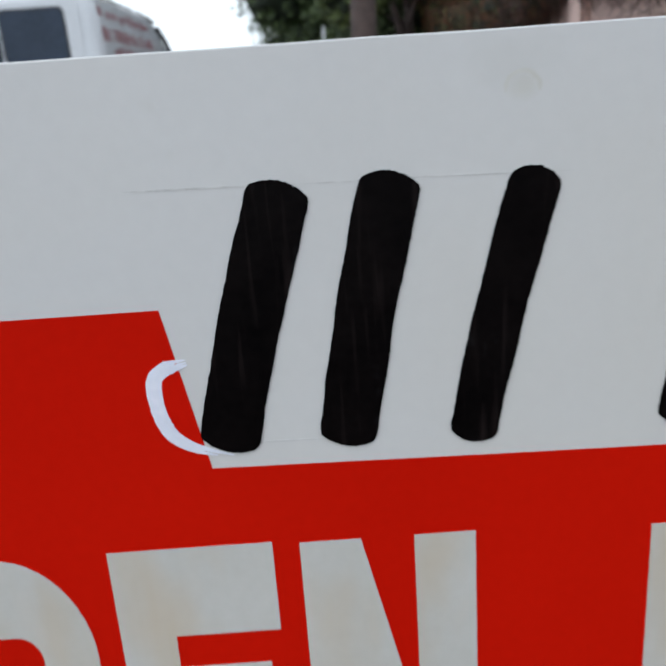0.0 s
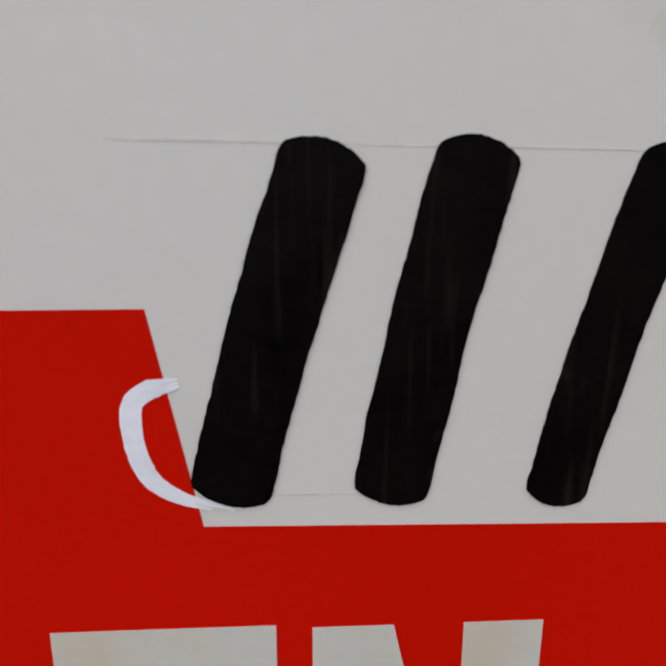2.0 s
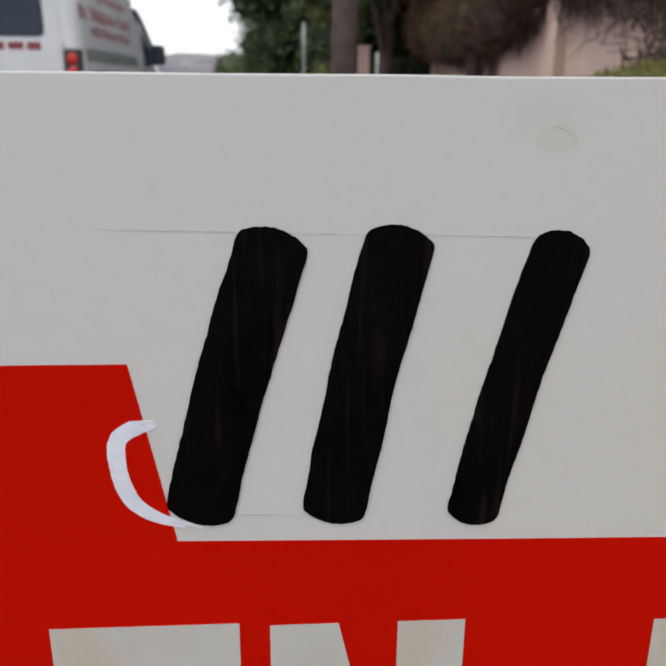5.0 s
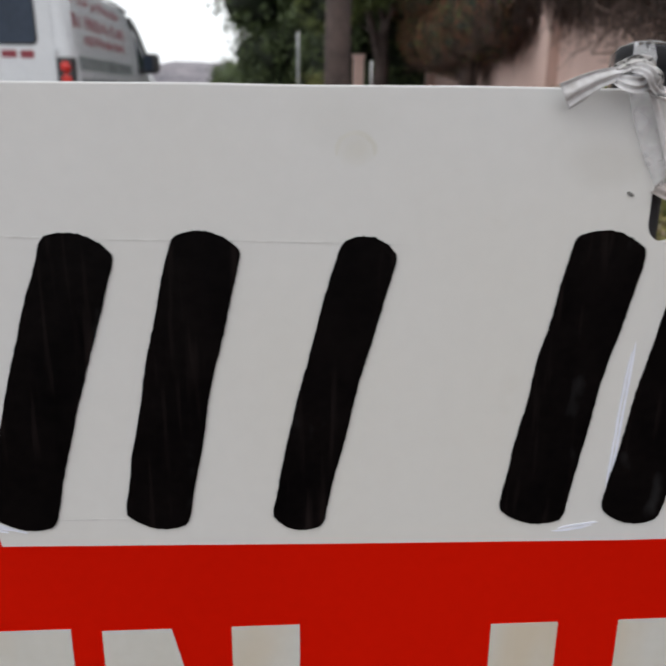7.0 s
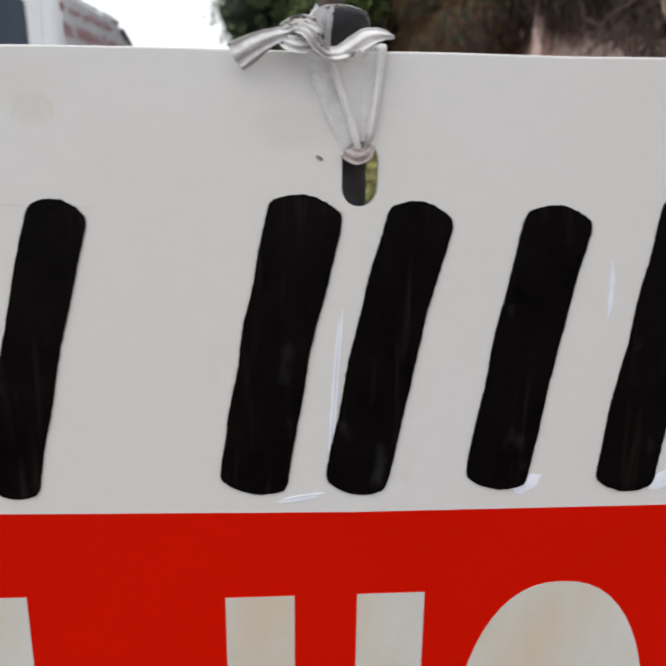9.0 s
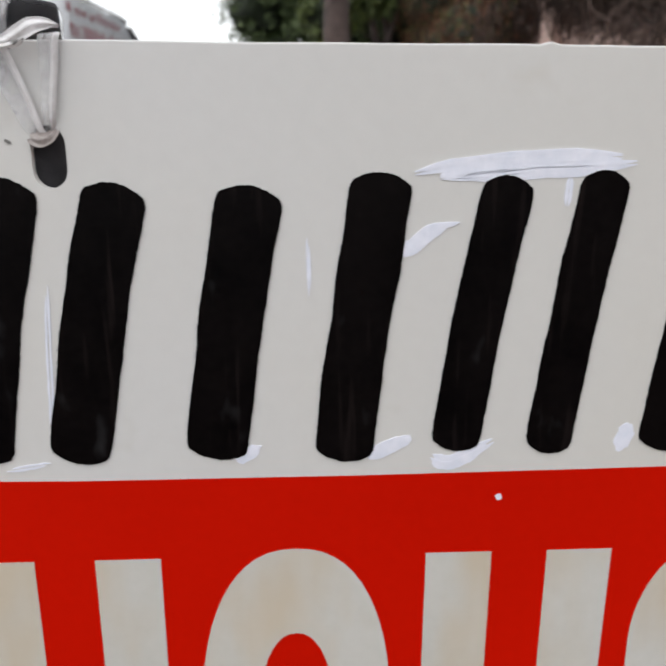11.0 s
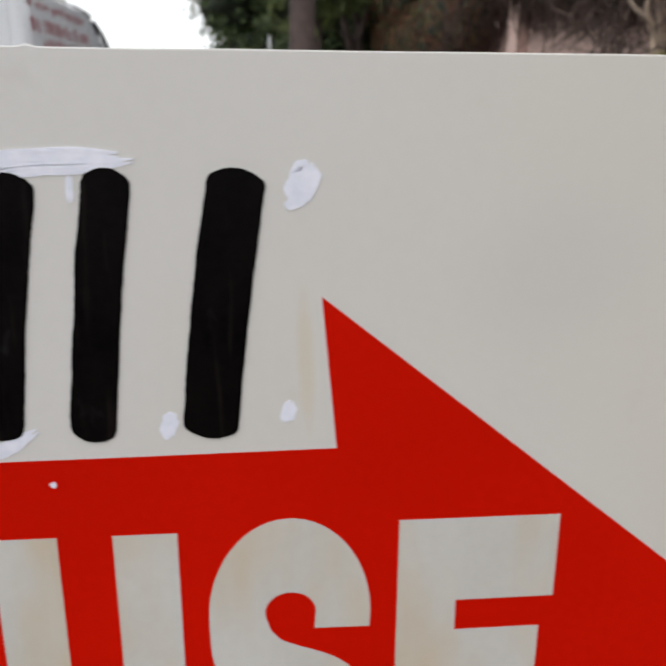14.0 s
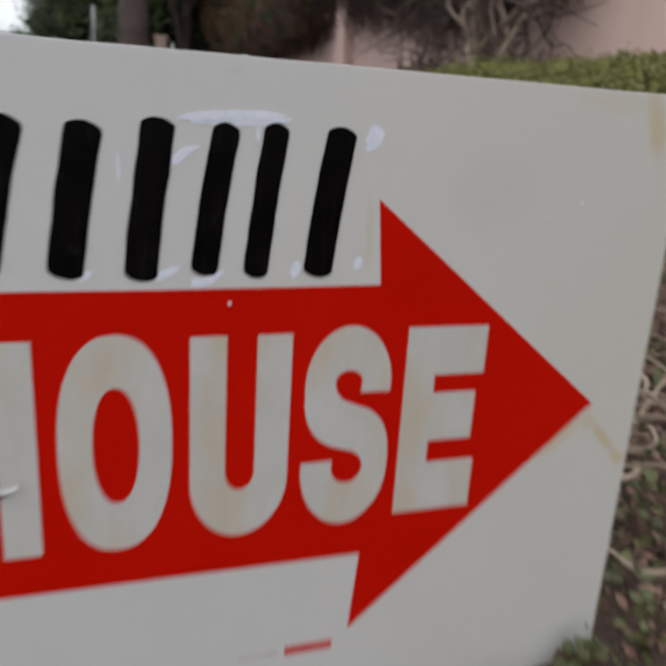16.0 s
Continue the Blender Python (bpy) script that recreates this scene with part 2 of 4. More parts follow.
GLASS = material("tinted_glass", (0.016, 0.026, 0.045), (0.03, 0.045, 0.075), 0.08, 2, 20, bump=0, sheen=0.25)
LAMP_RED = material("red_lamp_lens", (0.45, 0.012, 0.01), (0.6, 0.03, 0.02), 0.2, 30, 200, bump=0.1)
LAMP_CLEAR = material("clear_lamp_lens", (0.6, 0.58, 0.56), (0.75, 0.72, 0.7), 0.2, 30, 200, bump=0.1)
VAN_RED = material("red_vinyl", (0.20, 0.025, 0.04), (0.27, 0.045, 0.06), 0.5, 30, 200, bump=0)
VAN_GREEN = material("dark_green_vinyl", (0.015, 0.035, 0.03), (0.03, 0.06, 0.05), 0.5, 30, 200, bump=0)
# distance haze is put into the colour: bluish grey over scrub brown
HILL = material("hazy_dry_scrub_hill", (0.10, 0.095, 0.115), (0.30, 0.275, 0.29), 0.95, 0.03, 0.22, bump=0)
TEAL = material("pale_car_paint", (0.62, 0.70, 0.70), (0.72, 0.78, 0.78), 0.3, 2, 60, bump=0.02, coat=0.5)
FILM = bpy.data.materials.new("clear_plastic_film")
FILM.use_nodes = True
FILM.node_tree.nodes["Principled BSDF"].inputs["Transmission Weight"].default_value = 1.0
FILM.node_tree.nodes["Principled BSDF"].inputs["Roughness"].default_value = 0.35
FILM.node_tree.nodes["Principled BSDF"].inputs["IOR"].default_value = 1.015


# ---------------------------------------------------------------- mesh helpers
def part(name, bm, mat, parent=None, label="", smooth=False):
    me = bpy.data.meshes.new(name)
    bm.to_mesh(me)
    bm.free()
    me.materials.append(mat)
    if smooth:
        for p in me.polygons:
            p.use_smooth = True
    ob = new(name, me)
    ob.parent = parent
    return tagged(ob, label)


def empty(name, m=None):
    ob = new(name)
    ob.empty_display_size = 0.05
    if m is not None:
        ob.matrix_world = m
    return ob


def slab(loops, y0, y1):
    """A flat piece from outlines in x and z (the later ones are holes), from depth y0 (front) to y1."""
    bm = bmesh.new()
    edges = []
    for loop in loops:
        vs = [bm.verts.new((x, y0, z)) for x, z in loop]
        edges += [bm.edges.new((vs[i], vs[(i + 1) % len(vs)])) for i in range(len(vs))]
    bmesh.ops.triangle_fill(bm, use_beauty=True, use_dissolve=False, edges=edges, normal=(0, -1, 0))
    got = bmesh.ops.extrude_face_region(bm, geom=bm.faces[:])
    bmesh.ops.translate(bm, vec=(0, y1 - y0, 0), verts=[v for v in got["geom"] if isinstance(v, bmesh.types.BMVert)])
    bmesh.ops.recalc_face_normals(bm, faces=bm.faces[:])
    return bm


def arc(cx, cz, rx, rz, a0, a1, n=24):
    return [(cx + rx * math.cos(radians(a0 + (a1 - a0) * i / n)), cz + rz * math.sin(radians(a0 + (a1 - a0) * i / n))) for i in range(n + 1)]


def rect(x0, x1, z0, z1):
    return [(x0, z0), (x1, z0), (x1, z1), (x0, z1)]


def glide(points, n):
    """A smooth line through points (Catmull-Rom)."""
    p = [Vector(q) for q in points]
    p = [2 * p[0] - p[1], *p, 2 * p[-1] - p[-2]]
    out = []
    for i in range(1, len(p) - 2):
        for k in range(n):
            t = k / n
            a, b, c, d = p[i - 1:i + 3]
            out.append(0.5 * (2 * b + (c - a) * t + (2 * a - 5 * b + 4 * c - d) * t * t + (3 * b - a - 3 * c + d) * t ** 3))
    return out + [p[-2]]


def sweep(bm, points, radii, n=8, flat=1.0, twist=0.0, front=(0, -1, 0), steps=5):
    """A tube along a smooth line. flat: the section's depth over its width; twist: turns of the section along it."""
    line = glide(points, steps)
    rings = []
    for i, q in enumerate(line):
        s = i / (len(line) - 1)
        ahead = (line[min(i + 1, len(line) - 1)] - line[max(i - 1, 0)]).normalized()
        side = ahead.cross(Vector(front))
        side = (side if side.length > 1e-4 else ahead.cross(Vector((1, 0, 0)))).normalized()
        up = side.cross(ahead).normalized()
        k = s * (len(radii) - 1)
        j = min(int(k), len(radii) - 2)
        r = radii[j] + (radii[j + 1] - radii[j]) * (k - j)
        ring = []
        for e in range(n):
            a, w = 2 * math.pi * e / n, 2 * math.pi * twist * s
            u, v = r * math.cos(a), r * flat * math.sin(a)
            ring.append(bm.verts.new(q + side * (u * math.cos(w) - v * math.sin(w)) + up * (u * math.sin(w) + v * math.cos(w))))
        rings.append(ring)
    for a, b in zip(rings, rings[1:]):
        for e in range(n):
            bm.faces.new((a[e], a[(e + 1) % n], b[(e + 1) % n], b[e]))
    bm.faces.new(rings[0][::-1])
    bm.faces.new(rings[-1])
    return bm


def box(x0, x1, y0, y1, z0, z1, bevel=0.0, bm=None):
    made = bm or bmesh.new()
    vs = bmesh.ops.create_cube(made, size=1.0)["verts"]
    for v in vs:
        v.co = ((x0 + x1) / 2 + v.co.x * (x1 - x0), (y0 + y1) / 2 + v.co.y * (y1 - y0), (z0 + z1) / 2 + v.co.z * (z1 - z0))
    if bevel:
        es = list({e for v in vs for e in v.link_edges})
        bmesh.ops.bevel(made, geom=es, offset=bevel, segments=2, affect="EDGES", profile=0.5)
    return made


def leaves(name, places, size, mat, parent=None, label="", droop=0.0, seed=1, aspect=0.55):
    """Many small folded leaves at the given places, in one mesh."""
    rng = np.random.default_rng(seed)
    c = np.asarray(places, float)
    n = len(c)
    a = rng.normal(size=(n, 3))
    a[:, 2] -= droop
    a /= np.linalg.norm(a, axis=1)[:, None]
    b = np.cross(a, rng.normal(size=(n, 3)))
    b /= np.linalg.norm(b, axis=1)[:, None]
    up = np.cross(a, b)
    s = size * rng.uniform(0.55, 1.35, (n, 1))
    v = np.stack([c - a * s, c + b * s * aspect + up * s * 0.18, c + a * s, c - b * s * aspect + up * s * 0.18], 1).reshape(-1, 3)
    i = np.arange(n)[:, None] * 4
    faces = np.concatenate([i + [0, 1, 2], i + [0, 2, 3]], 0)
    me = bpy.data.meshes.new(name)
    me.from_pydata(v.tolist(), [], faces.tolist())
    me.materials.append(mat)
    ob = new(name, me)
    ob.parent = parent
    return tagged(ob, label)


def lump(cx, cy, cz, rx, ry, rz, seed=0, sub=3, rough=0.25, bm=None):
    made = bm or bmesh.new()
    vs = bmesh.ops.create_icosphere(made, subdivisions=sub, radius=1.0)["verts"]
    for v in vs:
        k = 1 + rough * noise.noise(v.co * 2.1 + Vector((seed * 7.3, 0, 0)))
        v.co = (cx + v.co.x * rx * k, cy + v.co.y * ry * k, cz + v.co.z * rz * k)
    return made


# ---------------------------------------------------------------- ground, road, kerb
KERB_X, WALL_X = -1.75, 4.03


def fall(y):
    return -0.011 * max(0.0, min(y, 200) - 18)


def ground_z(x, y):
    if x <= KERB_X - 0.16:
        return -0.22 + fall(y)
    s = max(0.0, min(1.0, (x - KERB_X) / 1.6))
    z = 0.03 + 0.455 * s * s * (3 - 2 * s)
    s = max(0.0, min(1.0, (x - 0.7) / 2.7))
    z += (0.555 - 0.105 * max(0.0, min(y - 5.2, 5.4))) * s * s * (3 - 2 * s)
    near = max(0.0, 1 - abs(x) / 40)
    bump = 0.05 * noise.noise(Vector((x * 1.3, y * 1.3, 0))) + 0.02 * noise.noise(Vector((x * 6, y * 6, 3)))
    calm = min(1.0, math.hypot(x, y) / 1.2)
    return z + bump * near * calm + 0.7 * fall(y)


def build_ground():
    def steps(parts):
        out = []
        for a, b, n in parts:
            out += [a + (b - a) * i / n for i in range(n)]
        return out + [parts[-1][1]]
    xs = steps([(-3000, -100, 6), (-100, -12, 6), (-12, KERB_X - 0.16, 6), (KERB_X - 0.159, -1.0, 8), (-1.0, 4.2, 60), (4.2, 30, 14), (30, 3000, 8)])
    ys = steps([(-3000, -40, 6), (-40, -1, 14), (-1, 6, 80), (6, 30, 48), (30, 200, 24), (200, 3500, 8)])
    vs = [(x, y, ground_z(x, y)) for y in ys for x in xs]
    w = len(xs)
    fs = [(j * w + i, j * w + i + 1, (j + 1) * w + i + 1, (j + 1) * w + i) for j in range(len(ys) - 1) for i in range(w - 1)]
    me = bpy.data.meshes.new("ground")
    me.from_pydata(vs, [], fs)
    me.materials.append(SOIL)
    for p in me.polygons:
        p.use_smooth = True
    tagged(new("ground", me), "brown soil verge with leaf litter, rising from the kerb", "ground", kind="structure")


build_ground()


def strip(name, x0, x1, height, mat, label, category, chamfer=0.0):
    bm = bmesh.new()
    ys = [-60, -20, 0, 10, 18, 25, 40, 60, 90, 140, 200, 600]
    rows = [[bm.verts.new(c) for c in ((x0, y, -0.3 + fall(y)), (x0, y, height - chamfer + fall(y)), (x0 + chamfer, y, height + fall(y)), (x1, y, height + fall(y)), (x1, y, -0.3 + fall(y)))] for y in ys]
    for a, b in zip(rows, rows[1:]):
        for i in range(4):
            bm.faces.new((a[i], b[i], b[i + 1], a[i + 1]))
    return tagged(part(name, bm, mat, None, label), category=category, kind="structure")


strip("road", -11.5, KERB_X - 0.15, -0.09, ASPHALT, "dark grey asphalt road running past the verge", "road", 0.001)
strip("kerb", KERB_X - 0.15, KERB_X, 0.055, CONCRETE, "pale concrete kerb between road and verge", "kerb", 0.02)


def build_hills():
    xs = np.linspace(-1500, 900, 160)
    bm = bmesh.new()
    rows = []
    for k, (y, f) in enumerate(((700, 0.0), (820, 0.75), (950, 1.0), (1300, 0.3))):
        row = []
        for x in xs:
            h = 47 + 15 * noise.noise(Vector((x / 260, 0.3, 1.7))) + 5 * noise.noise(Vector((x / 60, k * 0.4, 4))) + 1.8 * noise.noise(Vector((x / 15, k, 9)))
            row.append(bm.verts.new((x, y, h * f - 6)))
        rows.append(row)
    for a, b in zip(rows, rows[1:]):
        for i in range(len(xs) - 1):
            bm.faces.new((a[i], a[i + 1], b[i + 1], b[i]))
    tagged(part("hills_backdrop", bm, HILL, None, "hazy grey-brown scrub hills on the horizon", smooth=True), category="hills", kind="structure")


build_hills()


# ---------------------------------------------------------------- the sign board
MM = 0.001
sign = tagged(empty("sign_board", SIGN), "white board sign with red arrow and cream capitals on litter", "sign")
HALF, HIGH = 0.305, 0.318


def rounded(x0, x1, z0, z1, r):
    return arc(x1 - r, z1 - r, r, r, 0, 90, 5) + arc(x0 + r, z1 - r, r, r, 90, 180, 5) + arc(x0 + r, z0 + r, r, r, 180, 270, 5) + arc(x1 - r, z0 + r, r, r, 270, 360, 5)


def board_outline():
    """The outline of the board, with small dents along its top edge."""
    r = 0.004
    out = arc(HALF - r, -r, r, r, 0, 90, 5)
    x = HALF - 0.01
    while x > -HALF + 0.01:
        out.append((x, 0.0002 * noise.noise(Vector((x * 40, 0, 0))) + (0.0005 if abs(x - 0.095) < 0.0012 else 0)))
        x -= 0.002
    out += arc(-HALF + r, -r, r, r, 90, 180, 5)
    return out + arc(-HALF + r, -HIGH + r, r, r, 180, 270, 5) + arc(HALF - r, -HIGH + r, r, r, 270, 360, 5)


SLOT = arc(0.0003, -0.0183, 0.00325, 0.0034, 0, 180, 10) + arc(0.0003, -0.0231, 0.00325, 0.0034, 180, 360, 10)
panel = slab([board_outline(), SLOT], 0.0, 0.0016)
worn_edges = [e for e in panel.edges if all(v.co.y < 0.0001 and v.co.z > -0.0012 for v in e.verts) and len({f.normal.y < -0.9 for f in e.link_faces}) == 2]
bmesh.ops.bevel(panel, geom=worn_edges, offset=0.00035, segments=2, affect="EDGES", profile=0.5)
part("panel", panel, BOARD, sign, "off-white painted panel with a slot near its top edge")


def layer(name, loops, depth, mat, label="", level=0.0003):
    return part(name, slab([[(x * MM, z * MM) for x, z in loop] for loop in loops], -depth, -depth + min(level, depth * 0.95)), mat, sign, label)


# the arrow: a shaft with a flared tail and a head
arrow_outline = [(-124, -85.7), (-60, -87), (0, -88), (60, -87.9), (110, -87.4), (156, -86.8), (152.6, -50.6), (276.8, -149.5), (152.8, -261), (156, -219), (-124, -216), (-131, -254), (-288, -254), (-272, -150), (-288, -49), (-131, -49.3)]
layer("arrow", [arrow_outline], 0.00012, RED, "bright red printed arrow", 0.0001)


def oval(cx, cz, rx, rz, power, n):
    """A full oval, squarer than an ellipse where power is above 2."""
    out = []
    for i in range(n):
        c, s = math.cos(2 * math.pi * i / n), math.sin(2 * math.pi * i / n)
        out.append((cx + math.copysign(abs(c) ** (2 / power), c) * rx, cz + math.copysign(abs(s) ** (2 / power), s) * rz))
    return out


def capital(kind, x0, x1, top, low, stem):
    """Outlines of a heavy condensed capital in mm."""
    w, h, over = x1 - x0, top - low, 1.5
    a, b, c, d = top - 0.25 * h, top - 0.345 * h, top - 0.605 * h, top - 0.725 * h
    mid = (x0 + x1) / 2
    if kind == "E":
        return [[(x0, low), (x1, low), (x1, d), (x0 + stem, d), (x0 + stem, c), (x1 - 3, c), (x1 - 3, b), (x0 + stem, b), (x0 + stem, a), (x1, a), (x1, top), (x0, top)]]
    if kind == "H":
        return [[(x0, low), (x0 + stem, low), (x0 + stem, low + 0.39 * h), (x1 - stem, low + 0.39 * h), (x1 - stem, low), (x1, low), (x1, top), (x1 - stem, top), (x1 - stem, low + 0.63 * h), (x0 + stem, low + 0.63 * h), (x0 + stem, top), (x0, top)]]
    if kind == "N":
        return [[(x0, low), (x0 + stem - 1, low), (x0 + stem - 1, top - 0.42 * h), (x1 - stem, low), (x1, low), (x1, top), (x1 - stem, top), (x1 - stem, low + 0.42 * h), (x0 + stem, top), (x0, top)]]
    if kind == "O":
        return [oval(mid, (top + low) / 2, w / 2 + 0.3, h / 2 + over, 2.35, 56), oval(mid, (top + low) / 2, w / 2 - stem + 1.6, h / 2 - 20.5, 2.2, 40)]
    if kind == "U":
        k, bow = w / 2, 0.30 * h
        return [[(x0 + stem, top), (x0, top)] + arc(mid, low - over + bow, k, bow, 180, 360, 28) + [(x1, top), (x1 - stem, top)] + arc(mid, low + 22 + 8, k - stem, 8 + 1, 360, 180, 16)]
    if kind == "P":
        r = 0.30 * h
        outer = [(x0, low), (x0 + stem, low), (x0 + stem, top - 2 * r)] + arc(x1 - 0.5 * w, top - r, 0.5 * w, r, -90, 90, 24) + [(x0, top)]
        return [outer, [(x0 + stem, top - 21)] + arc(x1 - 0.45 * w, top - r, 0.45 * w - stem + 1, r - 21, 90, -90, 14) + [(x0 + stem, top - 2 * r + 21)]]
    if kind == "S":
        under = glide([(mid + u, 0, top - v) for u, v in ((-20.4, 28), (-20.1, 36), (-18.5, 42.4), (-15.6, 47.9), (-11.7, 51.7), (-6.7, 54.5), (-1.6, 56.2), (3.3, 57.8), (6.4, 60.0))], 4)
        over_it = glide([(mid + u, 0, top - v) for u, v in ((20.9, 61), (20.0, 52.4), (17.8, 45.8), (14.5, 41.0), (10.4, 37.8), (5.5, 35.6), (1.3, 34), (-2.8, 32), (-5.3, 29.2))], 4)
        out = arc(mid - 0.4, top - 25, 20, 27, -9, 180, 30) + [(q.x, q.z) for q in under]
        out += arc(mid + 1.0, low + 27, 7.4, 8.0, 30, -180, 18) + [(mid - 6.3, low + 30.8), (x0 - 0.3, low + 30.6)]
        out += arc(mid, low + 26.5, 20.8, 28.3, 180, 360, 30) + [(q.x, q.z) for q in over_it]
        return [out + arc(mid - 0.4, top - 24.0, 6.3, 5.6, 195, 0, 14) + [(mid + 5.5, top - 29)]]


TOPS = (-105, -105, -105, -105.7, -107.2, -107, -107.4, -106.6, -106.3)
CAPS = [("O", -244, -203, 14.5), ("P", -197.5, -156.5, 14), ("E", -150.5, -112.7, 13), ("N", -106.5, -66.3, 14),
        ("H", -26, 16, 14.4), ("O", 23.8, 67.8, 14.5), ("U", 75.3, 118.1, 15), ("S", 124.5, 165.7, 14), ("E", 171.4, 211.6, 15)]
for (kind, x0, x1, stem), top in zip(CAPS, TOPS):
    layer("capital_letter", capital(kind, x0, x1, top, -199, stem), 0.00022, CREAM, "cream printed capital %s" % kind, 0.00008)


# hand-painted strip above the arrow: plain slanted bars, one for each painted character
def brush_bar(x0, z0, x1, z1, width, seed):
    rng = random.Random(seed)
    n, ahead = 66, Vector((x1 - x0, z1 - z0)).normalized()
    side = Vector((-ahead.y, ahead.x))
    def rim(s, sgn, along=0.0):
        end = min(s, 1 - s)
        taper = 1.0 if end > 0.05 else 0.66 + 0.34 * (1 - (1 - end / 0.05) ** 2) ** 0.5
        w = width / 2 * taper * (1 + 0.07 * noise.noise(Vector((s * 5, seed * 3.1, round(sgn))))) + rng.uniform(-0.09, 0.09)
        q = Vector((x0, z0)).lerp(Vector((x1, z1)), s) + side * (sgn * w + 0.6 * math.sin(math.pi * s)) + ahead * along
        return q.x, q.y
    edge = [rim(i / n, 1) for i in range(n + 1)]
    edge += [rim(1, u / 8, 1.0 * (1 - (u / 8) ** 2) + rng.uniform(-0.1, 0.12)) for u in range(7, -8, -1)]
    edge += [rim(i / n, -1) for i in range(n, -1, -1)]
    edge += [rim(0, u / 8, -0.9 * (1 - (u / 8) ** 2) + rng.uniform(-0.12, 0.1)) for u in range(-7, 8)]
    return edge


BARS = [(-120, -81, -104, -26, 13), (-94, -81.5, -82, -25.5, 12.5), (-67, -82.5, -53, -26.5, 10.5),
        (-20, -82.5, -9, -25.5, 13.5), (0.5, -83, 12, -26.5, 12.5), (29.5, -82.5, 38, -27, 13), (56.5, -83.5, 64, -24.5, 12.5),
        (80.5, -81.5, 89, -25, 10.5), (101, -82.5, 108.5, -24, 10), (127, -82.3, 135, -24, 12.5)]
for i, (x0, z0, x1, z1, w) in enumerate(BARS):
    layer("painted_bar", [brush_bar(x0, z0, x1, z1, w, i + 1)], 0.00032, INK, "black brush-painted bar", 0.0003)


def smear(points, width, seed, name="paint_smear", mat=None, label="bluish white correction paint", depth=0.00024, ragged=0.35, level=0.00022):
    line = glide([(x, 0, z) for x, z in points], 6)
    left, right = [], []
    for i, q in enumerate(line):
        s = i / (len(line) - 1)
        ahead = (line[min(i + 1, len(line) - 1)] - line[max(i - 1, 0)]).normalized()
        end = min(s, 1 - s)
        w = width / 2 * min(1.0, 0.2 + (5 * end) ** 0.6)
        for k, out in ((1, left), (-1, right)):
            e = w * (1 + ragged * noise.noise(Vector((s * 9, seed * 5.7, k * 2))) + ragged * 0.5 * noise.noise(Vector((s * 31, seed, k))))
            out.append((q.x - k * ahead.z * e, q.z + k * ahead.x * e))
    return layer(name, [left + right[::-1]], depth, mat or FLUID, label, level)


def brushed(points, width, seed):
    """A dab of thick paint laid on by a bristly brush: several ragged streaks side by side."""
    rng = random.Random(seed + 100)
    n = max(2, round(width / 0.5))
    dab = None
    line = glide([(x, 0, z) for x, z in points], 8)
    for k in range(n):
        off = (k / (n - 1) - 0.5) * width * 0.88 + rng.uniform(-0.12, 0.12)
        a, e = int(rng.uniform(0, 0.22) * len(line)), len(line) - int(rng.uniform(0, 0.22) * len(line))
        left, right = [], []
        for i in range(a, e):
            s = (i - a) / (e - a - 1)
            ahead = (line[min(i + 1, len(line) - 1)] - line[max(i - 1, 0)]).normalized()
            grow = off * min(1.0, 0.55 + 2.5 * min(s, 1 - s))
            half = min(0.55, width * 0.3) * (1 + 0.5 * noise.noise(Vector((s * 7, seed * 3.3, k)))) * min(1.0, 0.15 + (6 * min(s, 1 - s)) ** 0.7)
            for sgn, side in ((1, left), (-1, right)):
                w = grow + sgn * half + 0.2 * noise.noise(Vector((s * 40, seed, k * 3 + sgn)))
                side.append(((line[i].x - ahead.z * w) * MM, (line[i].z + ahead.x * w) * MM))
        h = 0.00014 + 0.000014 * ((k * 2) % 5) + 0.000003 * k
        piece = slab([left + right[::-1]], -h, -0.00002)
        if dab is None:
            dab = part("paint_smear", piece, FLUID, sign, "bluish white correction paint")
        else:
            part("brush_streak", piece, FLUID, dab)


SMEARS = [([(-125, -60.6), (-131.5, -62.2), (-134.0, -65), (-133.8, -71), (-132.0, -76.6), (-127.6, -80.9), (-119, -83.4)], 2.7),
          ([(70, -24.4), (90, -21.8), (114, -20.8)], 4.2), ([(78, -24.6), (96, -23.2), (108, -23.0)], 2.2), ([(64.2, -34.5), (64.8, -38), (69.4, -38.2), (74.5, -34.5), (80, -33)], 2.6),
          ([(33.5, -83.9), (39, -80.6)], 2.0), ([(60.5, -84.2), (71, -79)], 2.4), ([(75, -83.4), (80, -85), (90.3, -79.5)], 2.8),
          ([(116.6, -83.2), (119, -76.8)], 3.0), ([(150.2, -21.6), (148.4, -26.5), (145.8, -31.0)], 6.0), ([(146.6, -23.4), (150.6, -23.0)], 2.6), ([(144.6, -30.6), (149.8, -29.0)], 2.2), ([(144, -80), (146, -74.8)], 2.6),
          ([(-2.2, -39.8), (-3.2, -55), (-4, -70.2), (-4.6, -80)], 0.8), ([(-15, -85.2), (-5.6, -83.8)], 0.8), ([(49, -36), (49.4, -48)], 0.7),
          ([(101, -23.4), (100.6, -31)], 1.1)]
for i, (pts, w) in enumerate(SMEARS):
    brushed(pts, w, i + 1)
smear([(-134.8, -25.1), (-118, -25.4), (-100, -25.9)], 0.35, 31, "pencil_line", PENCIL, "faint pencil guide line", 0.00006, 0.5, 0.00005)
smear([(-100, -25.9), (-70, -26.3), (-46, -26.9)], 0.22, 32, "pencil_line", PENCIL, "faint pencil guide line", 0.00006, 0.5, 0.00005)
smear([(-116.5, -80.3), (-106, -80.3), (-96.5, -80.5)], 0.3, 33, "pencil_line", PENCIL, "faint pencil guide line", 0.00006, 0.5, 0.00005)
